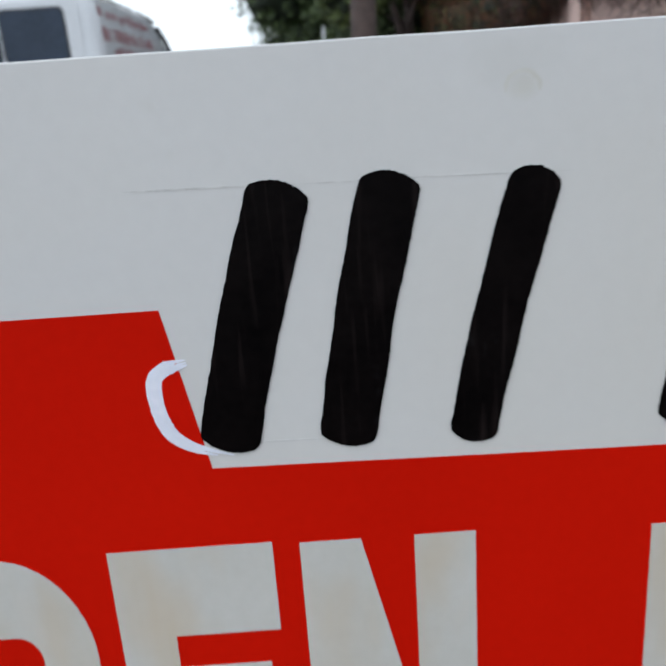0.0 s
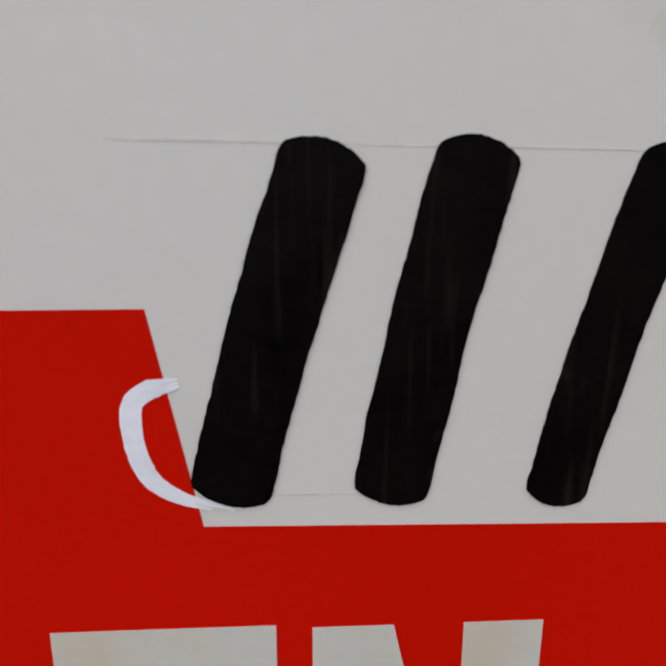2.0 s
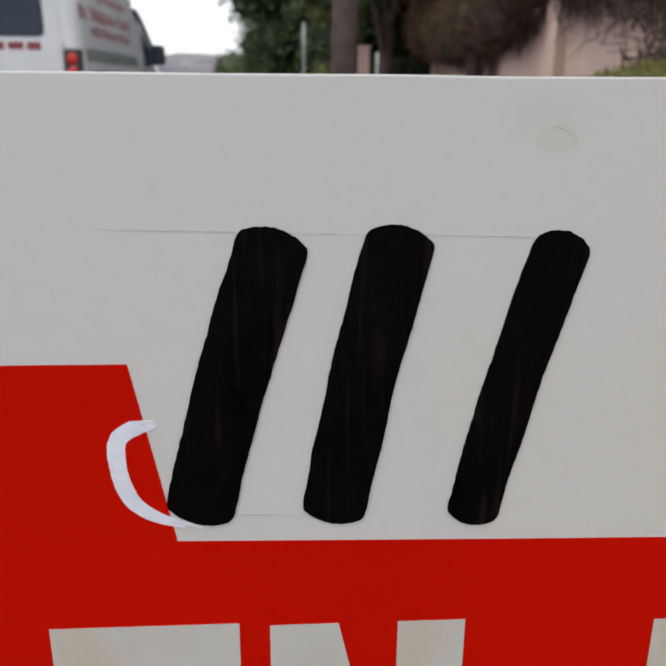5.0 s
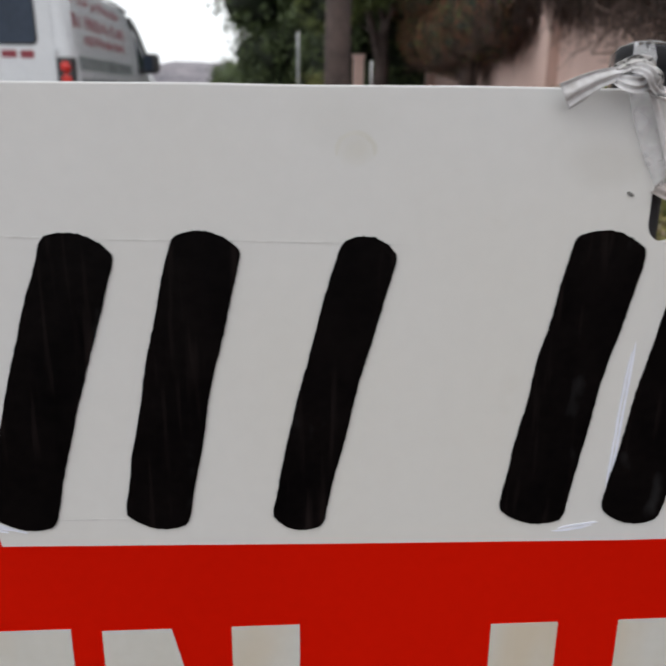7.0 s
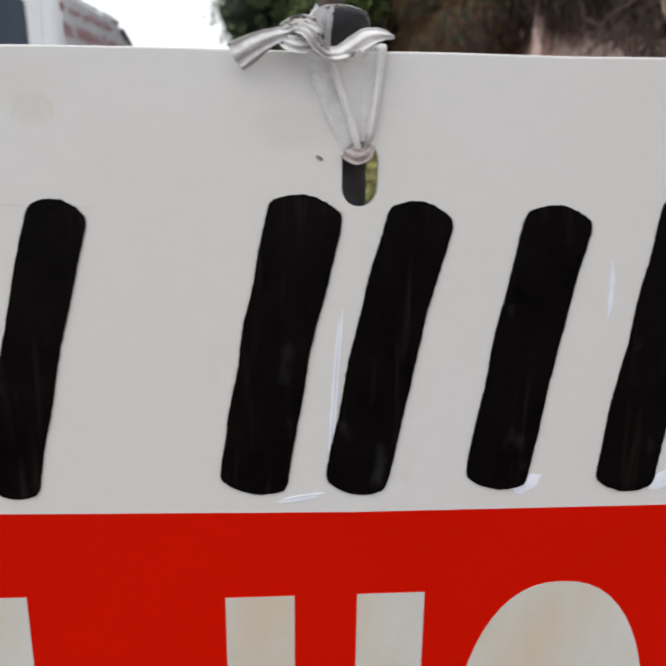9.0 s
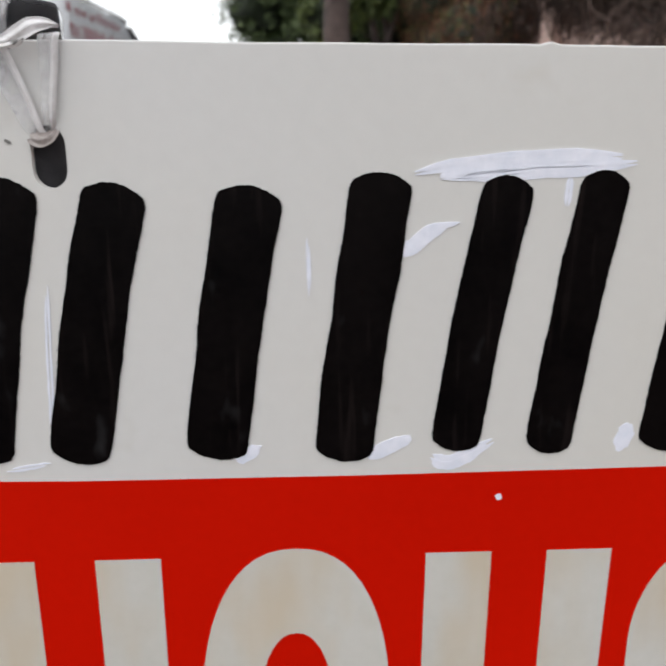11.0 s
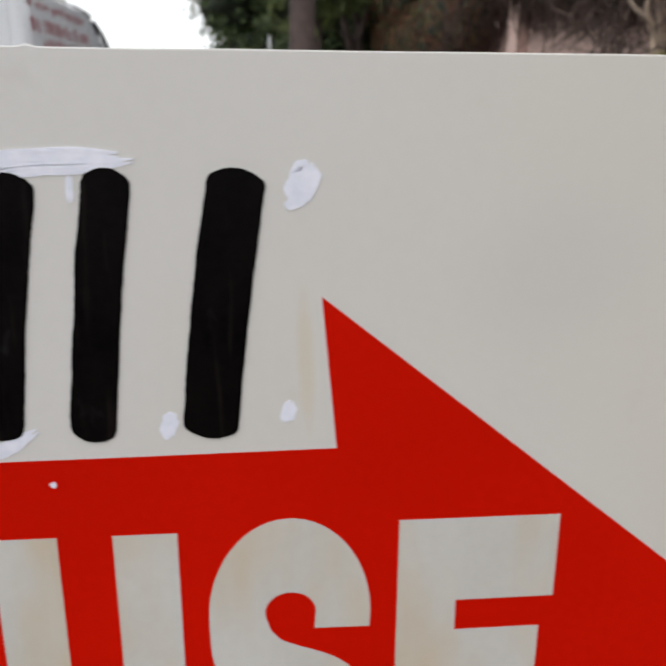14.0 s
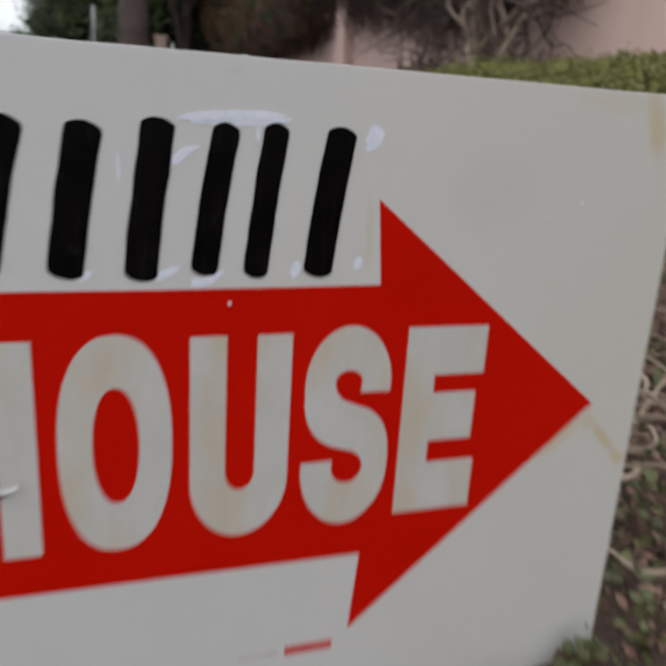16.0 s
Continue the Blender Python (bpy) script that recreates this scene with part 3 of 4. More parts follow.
for i, (pts, w, mat, name, label) in enumerate([
        ([(233.5, -58.8), (236, -58.4), (238, -57.8)], 0.45, GREY_BAR, "scuff", "faint grey scuff"),
        ([(-7.6, -17.6), (-6.4, -18.2)], 0.55, SPECK, "scuff", "dark scuff"),
        ([(-4.9, -12.6), (-4.5, -12.8)], 0.5, SPECK, "scuff", "dark scuff"),
        ([(251.4, -49.2), (252.6, -49.6)], 1.2, FLUID, "scuff", "white fleck"),
        ([(90.7, -93.0), (91.3, -94.4)], 1.3, FLUID, "scuff", "white chip in the red print")]):
    smear(pts, w, 50 + i, name, mat, label, 0.00028, 0.35, 0.00026)
smear([(-59.5, -11.6), (-59.2, -9.6), (-57.2, -7.9), (-54.8, -8.0), (-53.1, -9.8), (-53.0, -11.6)], 0.8, 71, "ring_mark", RING, "faint ring mark", 0.00006, 0.6, 0.00005)
layer("small_print_bar", [rect(121, 145, -271, -266)], 0.0001, RED_BAR, "red small-print bar")
layer("small_print_bar", [rect(98, 117.5, -269.6, -267.6)], 0.0001, GREY_BAR, "grey small-print bar")

# the stake behind the board and the cloth strip that ties them
stake = tagged(empty("stake", SIGN), "dark round-topped stake driven in behind the board", "stake")
shaft = bmesh.new()
sweep(shaft, [(-0.0030, 0.0078, -0.46), (-0.0031, 0.0077, -0.2)] + [(-0.0033, 0.0076, z) for z in (0.0, 0.0046, 0.0066, 0.0073, 0.0076)], [0.0055, 0.0055, 0.0055, 0.0055, 0.0054, 0.0050, 0.0030], 20, steps=1)
part("shaft", shaft, STAKE, stake, "", True)
film = bmesh.new()
sweep(film, [(-0.0035, 0.0076, z) for z in (-0.004, -0.002, 0.0, 0.002, 0.004, 0.0060, 0.0074, 0.0082)], [0.0057, 0.0059, 0.0060, 0.0061, 0.0061, 0.0058, 0.0048, 0.0028], 26, steps=1)
for v in film.verts:
    v.co += Vector((v.co.x + 0.0035, v.co.y - 0.0076, 0)) * (0.07 * noise.noise(v.co * 700))
part("plastic_wrap", film, FILM, stake, "crumpled clear plastic round the stake top", True)

tie = tagged(empty("cloth_tie", SIGN), "knotted white cloth strip through the slot and over the board", "tie")


def ribbon(points, widths, pleats, depth, twist, thick=0.00022, across=14, steps=12):
    """A thin pleated strip of cloth along a smooth line; twist in turns, start to end."""
    line = glide(points, steps)
    bm = bmesh.new()
    grid = []
    for i, q in enumerate(line):
        s = i / (len(line) - 1)
        ahead = (line[min(i + 1, len(line) - 1)] - line[max(i - 1, 0)]).normalized()
        side = ahead.cross(Vector((0, -1, 0))).normalized()
        up = side.cross(ahead).normalized()
        a = 2 * math.pi * (twist[0] + (twist[1] - twist[0]) * s)
        side, up = side * math.cos(a) + up * math.sin(a), up * math.cos(a) - side * math.sin(a)
        k = s * (len(widths) - 1)
        j = min(int(k), len(widths) - 2)
        w = widths[j] + (widths[j + 1] - widths[j]) * (k - j)
        row = []
        for e in range(across + 1):
            u = e / across - 0.5
            rise = depth * math.cos(2 * math.pi * pleats * u) + 0.5 * depth * noise.noise(Vector((u * 7, s * 6, points[0][0] * 900)))
            row.append((q + side * (u * w) + up * rise, up))
        grid.append(row)
    rows = [[bm.verts.new(p + u * thick / 2) for p, u in row] + [bm.verts.new(p - u * thick / 2) for p, u in row[::-1]] for row in grid]
    n = len(rows[0])
    for a, b in zip(rows, rows[1:]):
        for e in range(n):
            bm.faces.new((a[e], a[(e + 1) % n], b[(e + 1) % n], b[e]))
    bm.faces.new(rows[0][::-1])
    bm.faces.new(rows[-1])
    bmesh.ops.recalc_face_normals(bm, faces=bm.faces[:])
    return bm


TIES = [("tail", [(-0.0100, -0.0030, 0.0030), (-0.0135, -0.0036, 0.0020), (-0.0175, -0.0034, 0.0006), (-0.0216, -0.0026, -0.0016)], [0.0016, 0.0022, 0.0034, 0.0046], 1.5, 0.00034, (0.0, 0.03), CLOTH),
        ("tail", [(-0.0120, -0.0020, 0.0022), (-0.0150, -0.0026, 0.0010), (-0.0180, -0.0022, -0.0014), (-0.0204, -0.0018, -0.0032)], [0.0010, 0.0016, 0.0020, 0.0018], 1.0, 0.00025, (0.05, 0.12), CLOTH),
        ("tail", [(-0.0084, -0.0036, 0.0003), (-0.0062, -0.0044, -0.0009), (-0.0040, -0.0046, -0.0010), (-0.0016, -0.0044, 0.0003), (0.0006, -0.0040, 0.0017), (0.0030, -0.0034, 0.0022), (0.0053, -0.0030, 0.0019)], [0.0016, 0.0022, 0.0026, 0.0032, 0.0032, 0.0022, 0.0004], 1.5, 0.00032, (0.0, 0.06), CLOTH),
        ("knot_fold", [(-0.0145, -0.0022, 0.0018), (-0.0128, -0.0036, 0.0029), (-0.0108, -0.0044, 0.0037), (-0.0086, -0.0042, 0.0036), (-0.0070, -0.0030, 0.0024)], [0.0014, 0.0020, 0.0022, 0.0020, 0.0014], 2.0, 0.00034, (0.0, 0.12), SPOTTED),
        ("knot_fold", [(-0.0136, -0.0024, 0.0014), (-0.0124, -0.0044, 0.0005), (-0.0104, -0.0050, 0.0001), (-0.0084, -0.0042, 0.0006), (-0.0074, -0.0024, 0.0019)], [0.0016, 0.0024, 0.0026, 0.0022, 0.0014], 2.0, 0.00034, (0.03, -0.08), CLOTH),
        ("knot_fold", [(-0.0118, -0.0036, 0.0028), (-0.0102, -0.0056, 0.0024), (-0.0088, -0.0060, 0.0014), (-0.0078, -0.0054, 0.0001), (-0.0060, -0.0044, -0.0012)], [0.0012, 0.0020, 0.0022, 0.0020, 0.0016], 2.0, 0.00034, (0.06, 0.0), CLOTH),
        ("knot_fold", [(-0.0096, -0.0044, 0.0032), (-0.0080, -0.0058, 0.0022), (-0.0071, -0.0056, 0.0009), (-0.0072, -0.0040, -0.0004)], [0.0010, 0.0013, 0.0013, 0.0010], 1.5, 0.00030, (0.1, -0.1), SPOTTED),
        ("knot_fold", [(-0.0066, -0.0048, -0.0016), (-0.0046, -0.0052, -0.0020), (-0.0022, -0.0050, -0.0014), (-0.0006, -0.0044, -0.0004)], [0.0006, 0.0012, 0.0012, 0.0006], 1.0, 0.00020, (0.0, 0.05), SPOTTED),
        ("strand", [(-0.0078, -0.0006, 0.0002), (-0.0070, -0.0007, -0.0034), (-0.0045, -0.0006, -0.0100), (-0.0020, -0.0006, -0.0156), (-0.0008, 0.0012, -0.0174)], [0.0036, 0.0038, 0.0034, 0.0026, 0.0018], 0.5, 0.00010, (0.0, 0.0), CLEAR_STRIP),
        ("strand", [(-0.0060, -0.0016, -0.0006), (-0.0046, -0.0015, -0.0036), (-0.0019, -0.0014, -0.0108), (-0.0003, -0.0012, -0.0158), (0.0004, 0.0014, -0.0176)], [0.0011, 0.0012, 0.0012, 0.0012, 0.0010], 1.0, 0.00018, (0.0, 0.02), THIN_CLOTH),
        ("strand", [(0.0020, 0.0012, 0.0012), (0.0020, -0.0008, 0.0001), (0.0017, -0.0009, -0.0060), (0.0011, -0.0009, -0.0130), (0.0006, 0.0010, -0.0166)], [0.0026, 0.0028, 0.0024, 0.0018, 0.0014], 0.5, 0.00008, (0.0, 0.0), CLEAR_STRIP),
        ("strand", [(0.0036, 0.0012, 0.0012), (0.0037, -0.0010, 0.0001), (0.0030, -0.0012, -0.0060), (0.0020, -0.0012, -0.0132), (0.0013, 0.0012, -0.0164)], [0.0012, 0.0013, 0.0013, 0.0012, 0.0010], 1.0, 0.00018, (0.0, 0.0), THIN_CLOTH),
        ("loop", [(-0.0028, 0.0022, -0.0162), (-0.0020, -0.0010, -0.0170), (-0.0004, -0.0018, -0.0176), (0.0012, -0.0014, -0.0170), (0.0020, 0.0004, -0.0156), (0.0016, 0.0024, -0.0142)], [0.0020, 0.0026, 0.0028, 0.0024, 0.0018, 0.0012], 1.5, 0.00026, (0.0, 0.08), GREY_CLOTH),
        # whitish ribbon added as the highlight on the plastic wrap
        ("plastic_highlight", [(-0.0066, 0.0016, -0.0006), (-0.0070, 0.0008, 0.0022), (-0.0068, 0.0010, 0.0050), (-0.0062, 0.0030, 0.0074)], [0.0030, 0.0038, 0.0040, 0.0034], 2.5, 0.00040, (0.0, 0.05), CLEAR_STRIP)]
for name, pts, widths, pleats, depth, twist, mat in TIES:
    part(name, ribbon(pts, widths, pleats, depth, twist), mat, tie, "black-patterned fold" if mat == SPOTTED else "", True)

# the end of a second tie in the middle of the board
second = tagged(empty("cable_tie", SIGN), "white tie end poking through the board's middle", "tie")
part("tail", ribbon([(-0.0010, 0.0006, -0.1690), (0.0016, -0.0010, -0.1683), (0.0050, -0.0030, -0.1668), (0.0092, -0.0046, -0.1645)], [0.0026, 0.0026, 0.0024, 0.0020], 0.5, 0.0001, (0.06, 0.09)), CLOTH, second, "", True)
part("loop", ribbon([(-0.0060, 0.0006, -0.1700), (-0.0030, -0.0012, -0.1702), (0.0010, -0.0014, -0.1700), (0.0040, -0.0010, -0.1690), (0.0062, 0.0006, -0.1682)], [0.0018, 0.0018, 0.0018, 0.0018, 0.0018], 0.5, 0.0001, (0.0, 0.0)), DARK_TRIM, second, "dark loop", True)


# ---------------------------------------------------------------- the parked van
def profile(y):
    """Roof height and half width of the van, y metres from its rear."""
    if y < 2.75:
        return 1.95, 1.0
    if y < 4.0:
        return 1.95 - 0.72 * ((y - 2.75) / 1.25) ** 1.25, 1.0
    return 1.23 - 0.22 * (y - 4.0) / 0.8, 0.98 - 0.06 * (y - 4.0) / 0.8


def build_van(m):
    van = tagged(empty("van", m), "white passenger van parked by the kerb with lettering bars", "van")
    bm = bmesh.new()
    rings = []
    for y in (0.0, 0.03, 0.09, 0.2, 0.8, 1.6, 2.4, 2.75, 3.0, 3.3, 3.65, 4.0, 4.3, 4.6, 4.74, 4.8):
        top, hw = profile(y)
        k = {0.0: 0.93, 0.03: 0.968, 0.09: 0.99}.get(y, 0.95 if y > 4.79 else 1.0)
        top -= 0.07 if y == 0 else 0.03 if y == 0.03 else 0
        low = 0.36
        half = [(0.95, low), (0.985, 0.55), (1.0, 0.85), (1.0, 1.02)]
        if top > 1.3:
            half += [(0.985, 1.25), (0.93, top - 0.16), (0.89, top - 0.06), (0.80, top - 0.012), (0.4, top + 0.01)]
        else:
            half += [(0.995, (1.02 + top) / 2), (0.97, top - 0.05), (0.92, top - 0.02), (0.80, top), (0.4, top + 0.015)]
        ring = [bm.verts.new((hw * k * x, y, z)) for x, z in half] + [bm.verts.new((-hw * k * x, y, z)) for x, z in half[::-1]]
        rings.append(ring)
    n = len(rings[0])
    for a, b in zip(rings, rings[1:]):
        for i in range(n):
            bm.faces.new((a[i], a[(i + 1) % n], b[(i + 1) % n], b[i]))
    bm.faces.new(rings[0])
    bm.faces.new(rings[-1][::-1])
    bmesh.ops.recalc_face_normals(bm, faces=bm.faces[:])
    body = part("body", bm, VAN, van, "", True)
    mod = body.modifiers.new("edges", "EDGE_SPLIT")
    mod.split_angle = radians(40)
    # rear doors with their windows
    for s in (-1, 1):
        x0, x1 = sorted((s * 0.03, s * 0.63))
        door = part("rear_door", slab([rounded(min(s * 0.012, s * 0.79), max(s * 0.012, s * 0.79), 0.52, 1.86, 0.06)], -0.014, 0.012), VAN, van)
        part("window", slab([rounded(x0, x1, 1.33, 1.79, 0.05)], -0.022, -0.008), GLASS, door, "dark tinted glass")
        part("window_seal", slab([rounded(x0 - 0.018, x1 + 0.018, 1.312, 1.808, 0.06), rounded(x0, x1, 1.33, 1.79, 0.05)], -0.020, -0.006), DARK_TRIM, door)
        part("hinge", box(s * 0.80 - 0.02, s * 0.80 + 0.02, -0.02, 0.012, 1.24, 1.30, 0.006), VAN, van)
        lamp = part("tail_lamp", box(min(s * 0.80, s * 0.97), max(s * 0.80, s * 0.97), -0.022, 0.12, 0.80, 1.21, 0.02), DARK_TRIM, van, "black-framed upright tail lamp")
        for z, mat in ((1.12, LAMP_RED), (1.00, LAMP_RED), (0.88, LAMP_CLEAR)):
            disc = bmesh.new()
            bmesh.ops.create_uvsphere(disc, u_segments=16, v_segments=8, radius=0.053)
            for v in disc.verts:
                v.co = (s * 0.885 + v.co.x, -0.022 + v.co.y * 0.3, z + v.co.z)
            part("lens", disc, mat, lamp, "", True)
    part("number_plate", slab([rounded(-0.20, 0.16, 0.86, 1.10, 0.02)], -0.035, -0.015), DARK_TRIM, van, "number plate in a black frame")
    part("plate_bar", slab([rounded(-0.17, 0.13, 0.91, 1.04, 0.012)], -0.040, -0.034), GREY_BAR, van, "pale plain bar")
    rng = random.Random(5)
    x = 0.60
    while x > 0.05:
        w = rng.uniform(0.07, 0.16)
        part("lettering_bar", slab([rounded(x - w, x, 1.18 + rng.uniform(0, 0.02), 1.265, 0.012)], -0.019, -0.0145), VAN_RED, van, "red lettering bar")
        x -= w + 0.035
    part("rear_bumper", box(-0.98, 0.98, -0.12, 0.10, 0.42, 0.60, 0.04), CHROME, van, "dull chrome bumper")
    part("front_bumper", box(-0.95, 0.95, 4.76, 4.90, 0.40, 0.58, 0.04), CHROME, van)
    # lettering bars along the flank, set on its slope
    def flank_x(z):
        return 1.0 if z < 1.02 else 1.0 - 0.015 * (z - 1.02) / 0.23 if z < 1.25 else 0.985 - 0.055 * (z - 1.25) / 0.54
    for z, high, mat, y0, y1 in ((1.70, 0.115, VAN_RED, 0.12, 2.45), (1.49, 0.14, VAN_RED, 0.12, 2.5), (1.335, 0.12, VAN_RED, 0.42, 2.3), (1.10, 0.125, VAN_GREEN, 0.12, 2.6), (0.90, 0.12, VAN_GREEN, 0.12, 1.6)):
        y = y0
        while y < y1 - 0.1:
            w = rng.uniform(0.06, 0.10) if mat == VAN_GREEN else rng.uniform(0.04, 0.11)
            h0, h1 = (high, 0.0) if mat == VAN_GREEN else (high * rng.uniform(0.65, 1.0), high * rng.uniform(0.0, 0.25))
            bm = bmesh.new()
            xa, xb = flank_x(z) + 0.004, flank_x(z + h0) + 0.004
            q = [bm.verts.new(c) for c in ((xa, y, z + h1), (xa, min(y + w, y1), z + h1), (xb, min(y + w, y1), z + h0), (xb, y, z + h0))]
            bm.faces.new(q)
            got = bmesh.ops.extrude_face_region(bm, geom=bm.faces[:])
            bmesh.ops.translate(bm, vec=(-0.003, 0, 0), verts=[v for v in got["geom"] if isinstance(v, bmesh.types.BMVert)])
            part("lettering_bar", bm, mat, van, "lettering bar on the flank")
            y += w + (0.17 if rng.random() < 0.16 else 0.08)
    # front glass, side glass, pillars, mirrors
    bm = bmesh.new()
    rows = []
    for y in (2.85, 3.2, 3.55, 3.9):
        top, hw = profile(y)
        rows.append([bm.verts.new((x * hw, y, top + 0.016 - 0.03 * abs(x))) for x in (-0.80, -0.4, 0, 0.4, 0.80)])
    for a, b in zip(rows, rows[1:]):
        for i in range(4):
            bm.faces.new((a[i], a[i + 1], b[i + 1], b[i]))
    part("windscreen", bm, GLASS, van, "dark sloping windscreen")
    for s in (-1, 1):
        bm = bmesh.new()
        q = [bm.verts.new((s * (flank_x(z) + 0.006), y, z)) for y, z in ((3.0, 1.16), (3.72, 1.16), (3.50, 1.32), (3.05, 1.60))]
        bm.faces.new(q)
        got = bmesh.ops.extrude_face_region(bm, geom=bm.faces[:])
        bmesh.ops.translate(bm, vec=(-s * 0.01, 0, 0), verts=[v for v in got["geom"] if isinstance(v, bmesh.types.BMVert)])
        part("side_window", bm, GLASS, van)
        bm = sweep(bmesh.new(), [(s * 0.955, 2.72, 1.80), (s * 0.965, 3.1, 1.66), (s * 0.985, 3.5, 1.42), (s * 0.995, 3.85, 1.22)], [0.03, 0.035, 0.035, 0.04], 8, 0.8)
        part("pillar_trim", bm, DARK_TRIM, van, "black front pillar trim", True)
        mirror = part("mirror", box(min(s * 1.06, s * 1.27), max(s * 1.06, s * 1.27), 2.93, 3.07, 1.14, 1.40, 0.05), DARK_TRIM, van, "black door mirror")
        part("mirror_glass", slab([rounded(min(s * 1.075, s * 1.19), max(s * 1.075, s * 1.19), 1.17, 1.37, 0.03)], 2.922, 2.932), GLASS, mirror)
        part("mirror_arm", box(min(s * 0.96, s * 1.08), max(s * 0.96, s * 1.08), 2.95, 3.05, 1.13, 1.20, 0.015), DARK_TRIM, van)
        for y in (0.95, 3.75):
            wheel = bmesh.new()
            ring = bmesh.ops.create_cone(wheel, cap_ends=True, segments=28, radius1=0.345, radius2=0.345, depth=0.22)
            bmesh.ops.bevel(wheel, geom=[e for e in wheel.edges if len(e.link_faces) == 2 and any(len(f.verts) > 4 for f in e.link_faces)], offset=0.04, segments=2, affect="EDGES")
            bmesh.ops.rotate(wheel, verts=wheel.verts, matrix=Matrix.Rotation(radians(90), 3, "Y"))
            bmesh.ops.translate(wheel, verts=wheel.verts, vec=(s * 0.90, y, 0.345))
            tyre = part("wheel", wheel, RUBBER, van, "black tyre", True)
            hub = bmesh.new()
            bmesh.ops.create_cone(hub, cap_ends=True, segments=20, radius1=0.19, radius2=0.15, depth=0.04)
            bmesh.ops.rotate(hub, verts=hub.verts, matrix=Matrix.Rotation(radians(90 * s), 3, "Y"))
            bmesh.ops.translate(hub, verts=hub.verts, vec=(s * 1.02, y, 0.345))
            part("rim", hub, CHROME, tyre, "", True)
    for s in (-1, 1):
        gutter = sweep(bmesh.new(), [(s * 0.90, 0.12, 1.905), (s * 0.905, 1.2, 1.91), (s * 0.905, 2.3, 1.91), (s * 0.91, 2.78, 1.88)], [0.014, 0.016, 0.016, 0.016], 6, steps=3)
        part("roof_gutter", gutter, DARK_TRIM, van, "dark roof gutter", True)
    part("aerial", sweep(bmesh.new(), [(0.80, 3.95, 1.15), (0.80, 3.95, 1.5), (0.80, 3.96, 1.95)], [0.004, 0.003, 0.002], 6), DARK_TRIM, van)
    return van


build_van(pose(-3.09, 7.28, -0.09))


def build_car(m):
    car = tagged(empty("car", m), "pale small saloon car far down the road", "car", "cars on the road")
    side = [(-2.1, 0.35), (-2.15, 0.75), (-2.0, 0.92), (-1.35, 0.98), (-0.75, 1.40), (0.55, 1.44), (1.2, 1.02), (1.95, 0.88), (2.15, 0.65), (2.1, 0.35)]
    bm = bmesh.new()
    left = [bm.verts.new((-0.86 if z < 1.0 else -0.66, y, z)) for y, z in side]
    right = [bm.verts.new((0.86 if z < 1.0 else 0.66, y, z)) for y, z in side]
    n = len(side)
    for i in range(n):
        bm.faces.new((left[i], left[(i + 1) % n], right[(i + 1) % n], right[i]))
    bm.faces.new(left[::-1])
    bm.faces.new(right)
    bmesh.ops.recalc_face_normals(bm, faces=bm.faces[:])
    bmesh.ops.bevel(bm, geom=bm.edges[:], offset=0.05, segments=2, affect="EDGES")
    part("body", bm, TEAL, car, "", True)
    bm = bmesh.new()
    bm.faces.new([bm.verts.new(c) for c in ((-0.70, -1.27, 1.06), (0.70, -1.27, 1.06), (0.58, -0.83, 1.37), (-0.58, -0.83, 1.37))])
    part("rear_window", bm, GLASS, car)
    for s in (-1, 1):
        part("tail_lamp", box(s * 0.68 - 0.13, s * 0.68 + 0.13, -2.17, -2.05, 0.70, 0.84, 0.02), LAMP_RED, car)
        for y in (-1.3, 1.3):
            bm = bmesh.new()
            bmesh.ops.create_cone(bm, cap_ends=True, segments=18, radius1=0.31, radius2=0.31, depth=0.2)
            bmesh.ops.rotate(bm, verts=bm.verts, matrix=Matrix.Rotation(radians(90), 3, "Y"))
            bmesh.ops.translate(bm, verts=bm.verts, vec=(s * 0.78, y, 0.31))
            part("wheel", bm, RUBBER, car)
    return car


far_car = build_car(pose(-4.2, 52, fall(52) - 0.09))
copy_thing(far_car, pose(-3.5, 68, fall(68) - 0.09))


# ---------------------------------------------------------------- posts
def build_post(x, y, high, r, name, label, mat):
    base = ground_z(x, y) - 0.1
    post = tagged(empty(name, pose(x, y, base)), label, "post")
    bm = sweep(bmesh.new(), [(0, 0, 0), (0, 0, high * 0.5), (0, 0, high)], [r, r, r], 10, front=(0, -1, 0), steps=2)
    part("pole", bm, mat, post, "", True)
    cap = bmesh.new()
    bmesh.ops.create_uvsphere(cap, u_segments=10, v_segments=6, radius=r * 1.12)
    bmesh.ops.translate(cap, verts=cap.verts, vec=(0, 0, high))
    part("cap", cap, mat, post, "", True)


build_post(0.12, 14.0, 1.50, 0.027, "metal_post", "grey galvanised steel post on the verge", STEEL)
build_post(1.44, 13.5, 0.98, 0.017, "marker_post", "short white marker post near the trees", WHITE_PLASTIC)


# ---------------------------------------------------------------- stucco wall with pillars
wall = tagged(empty("wall_garden"), "pink stucco garden wall with pillars along the verge", "wall", kind="structure")


def wall_base(y):
    return ground_z(WALL_X - 0.3, y) - 0.25


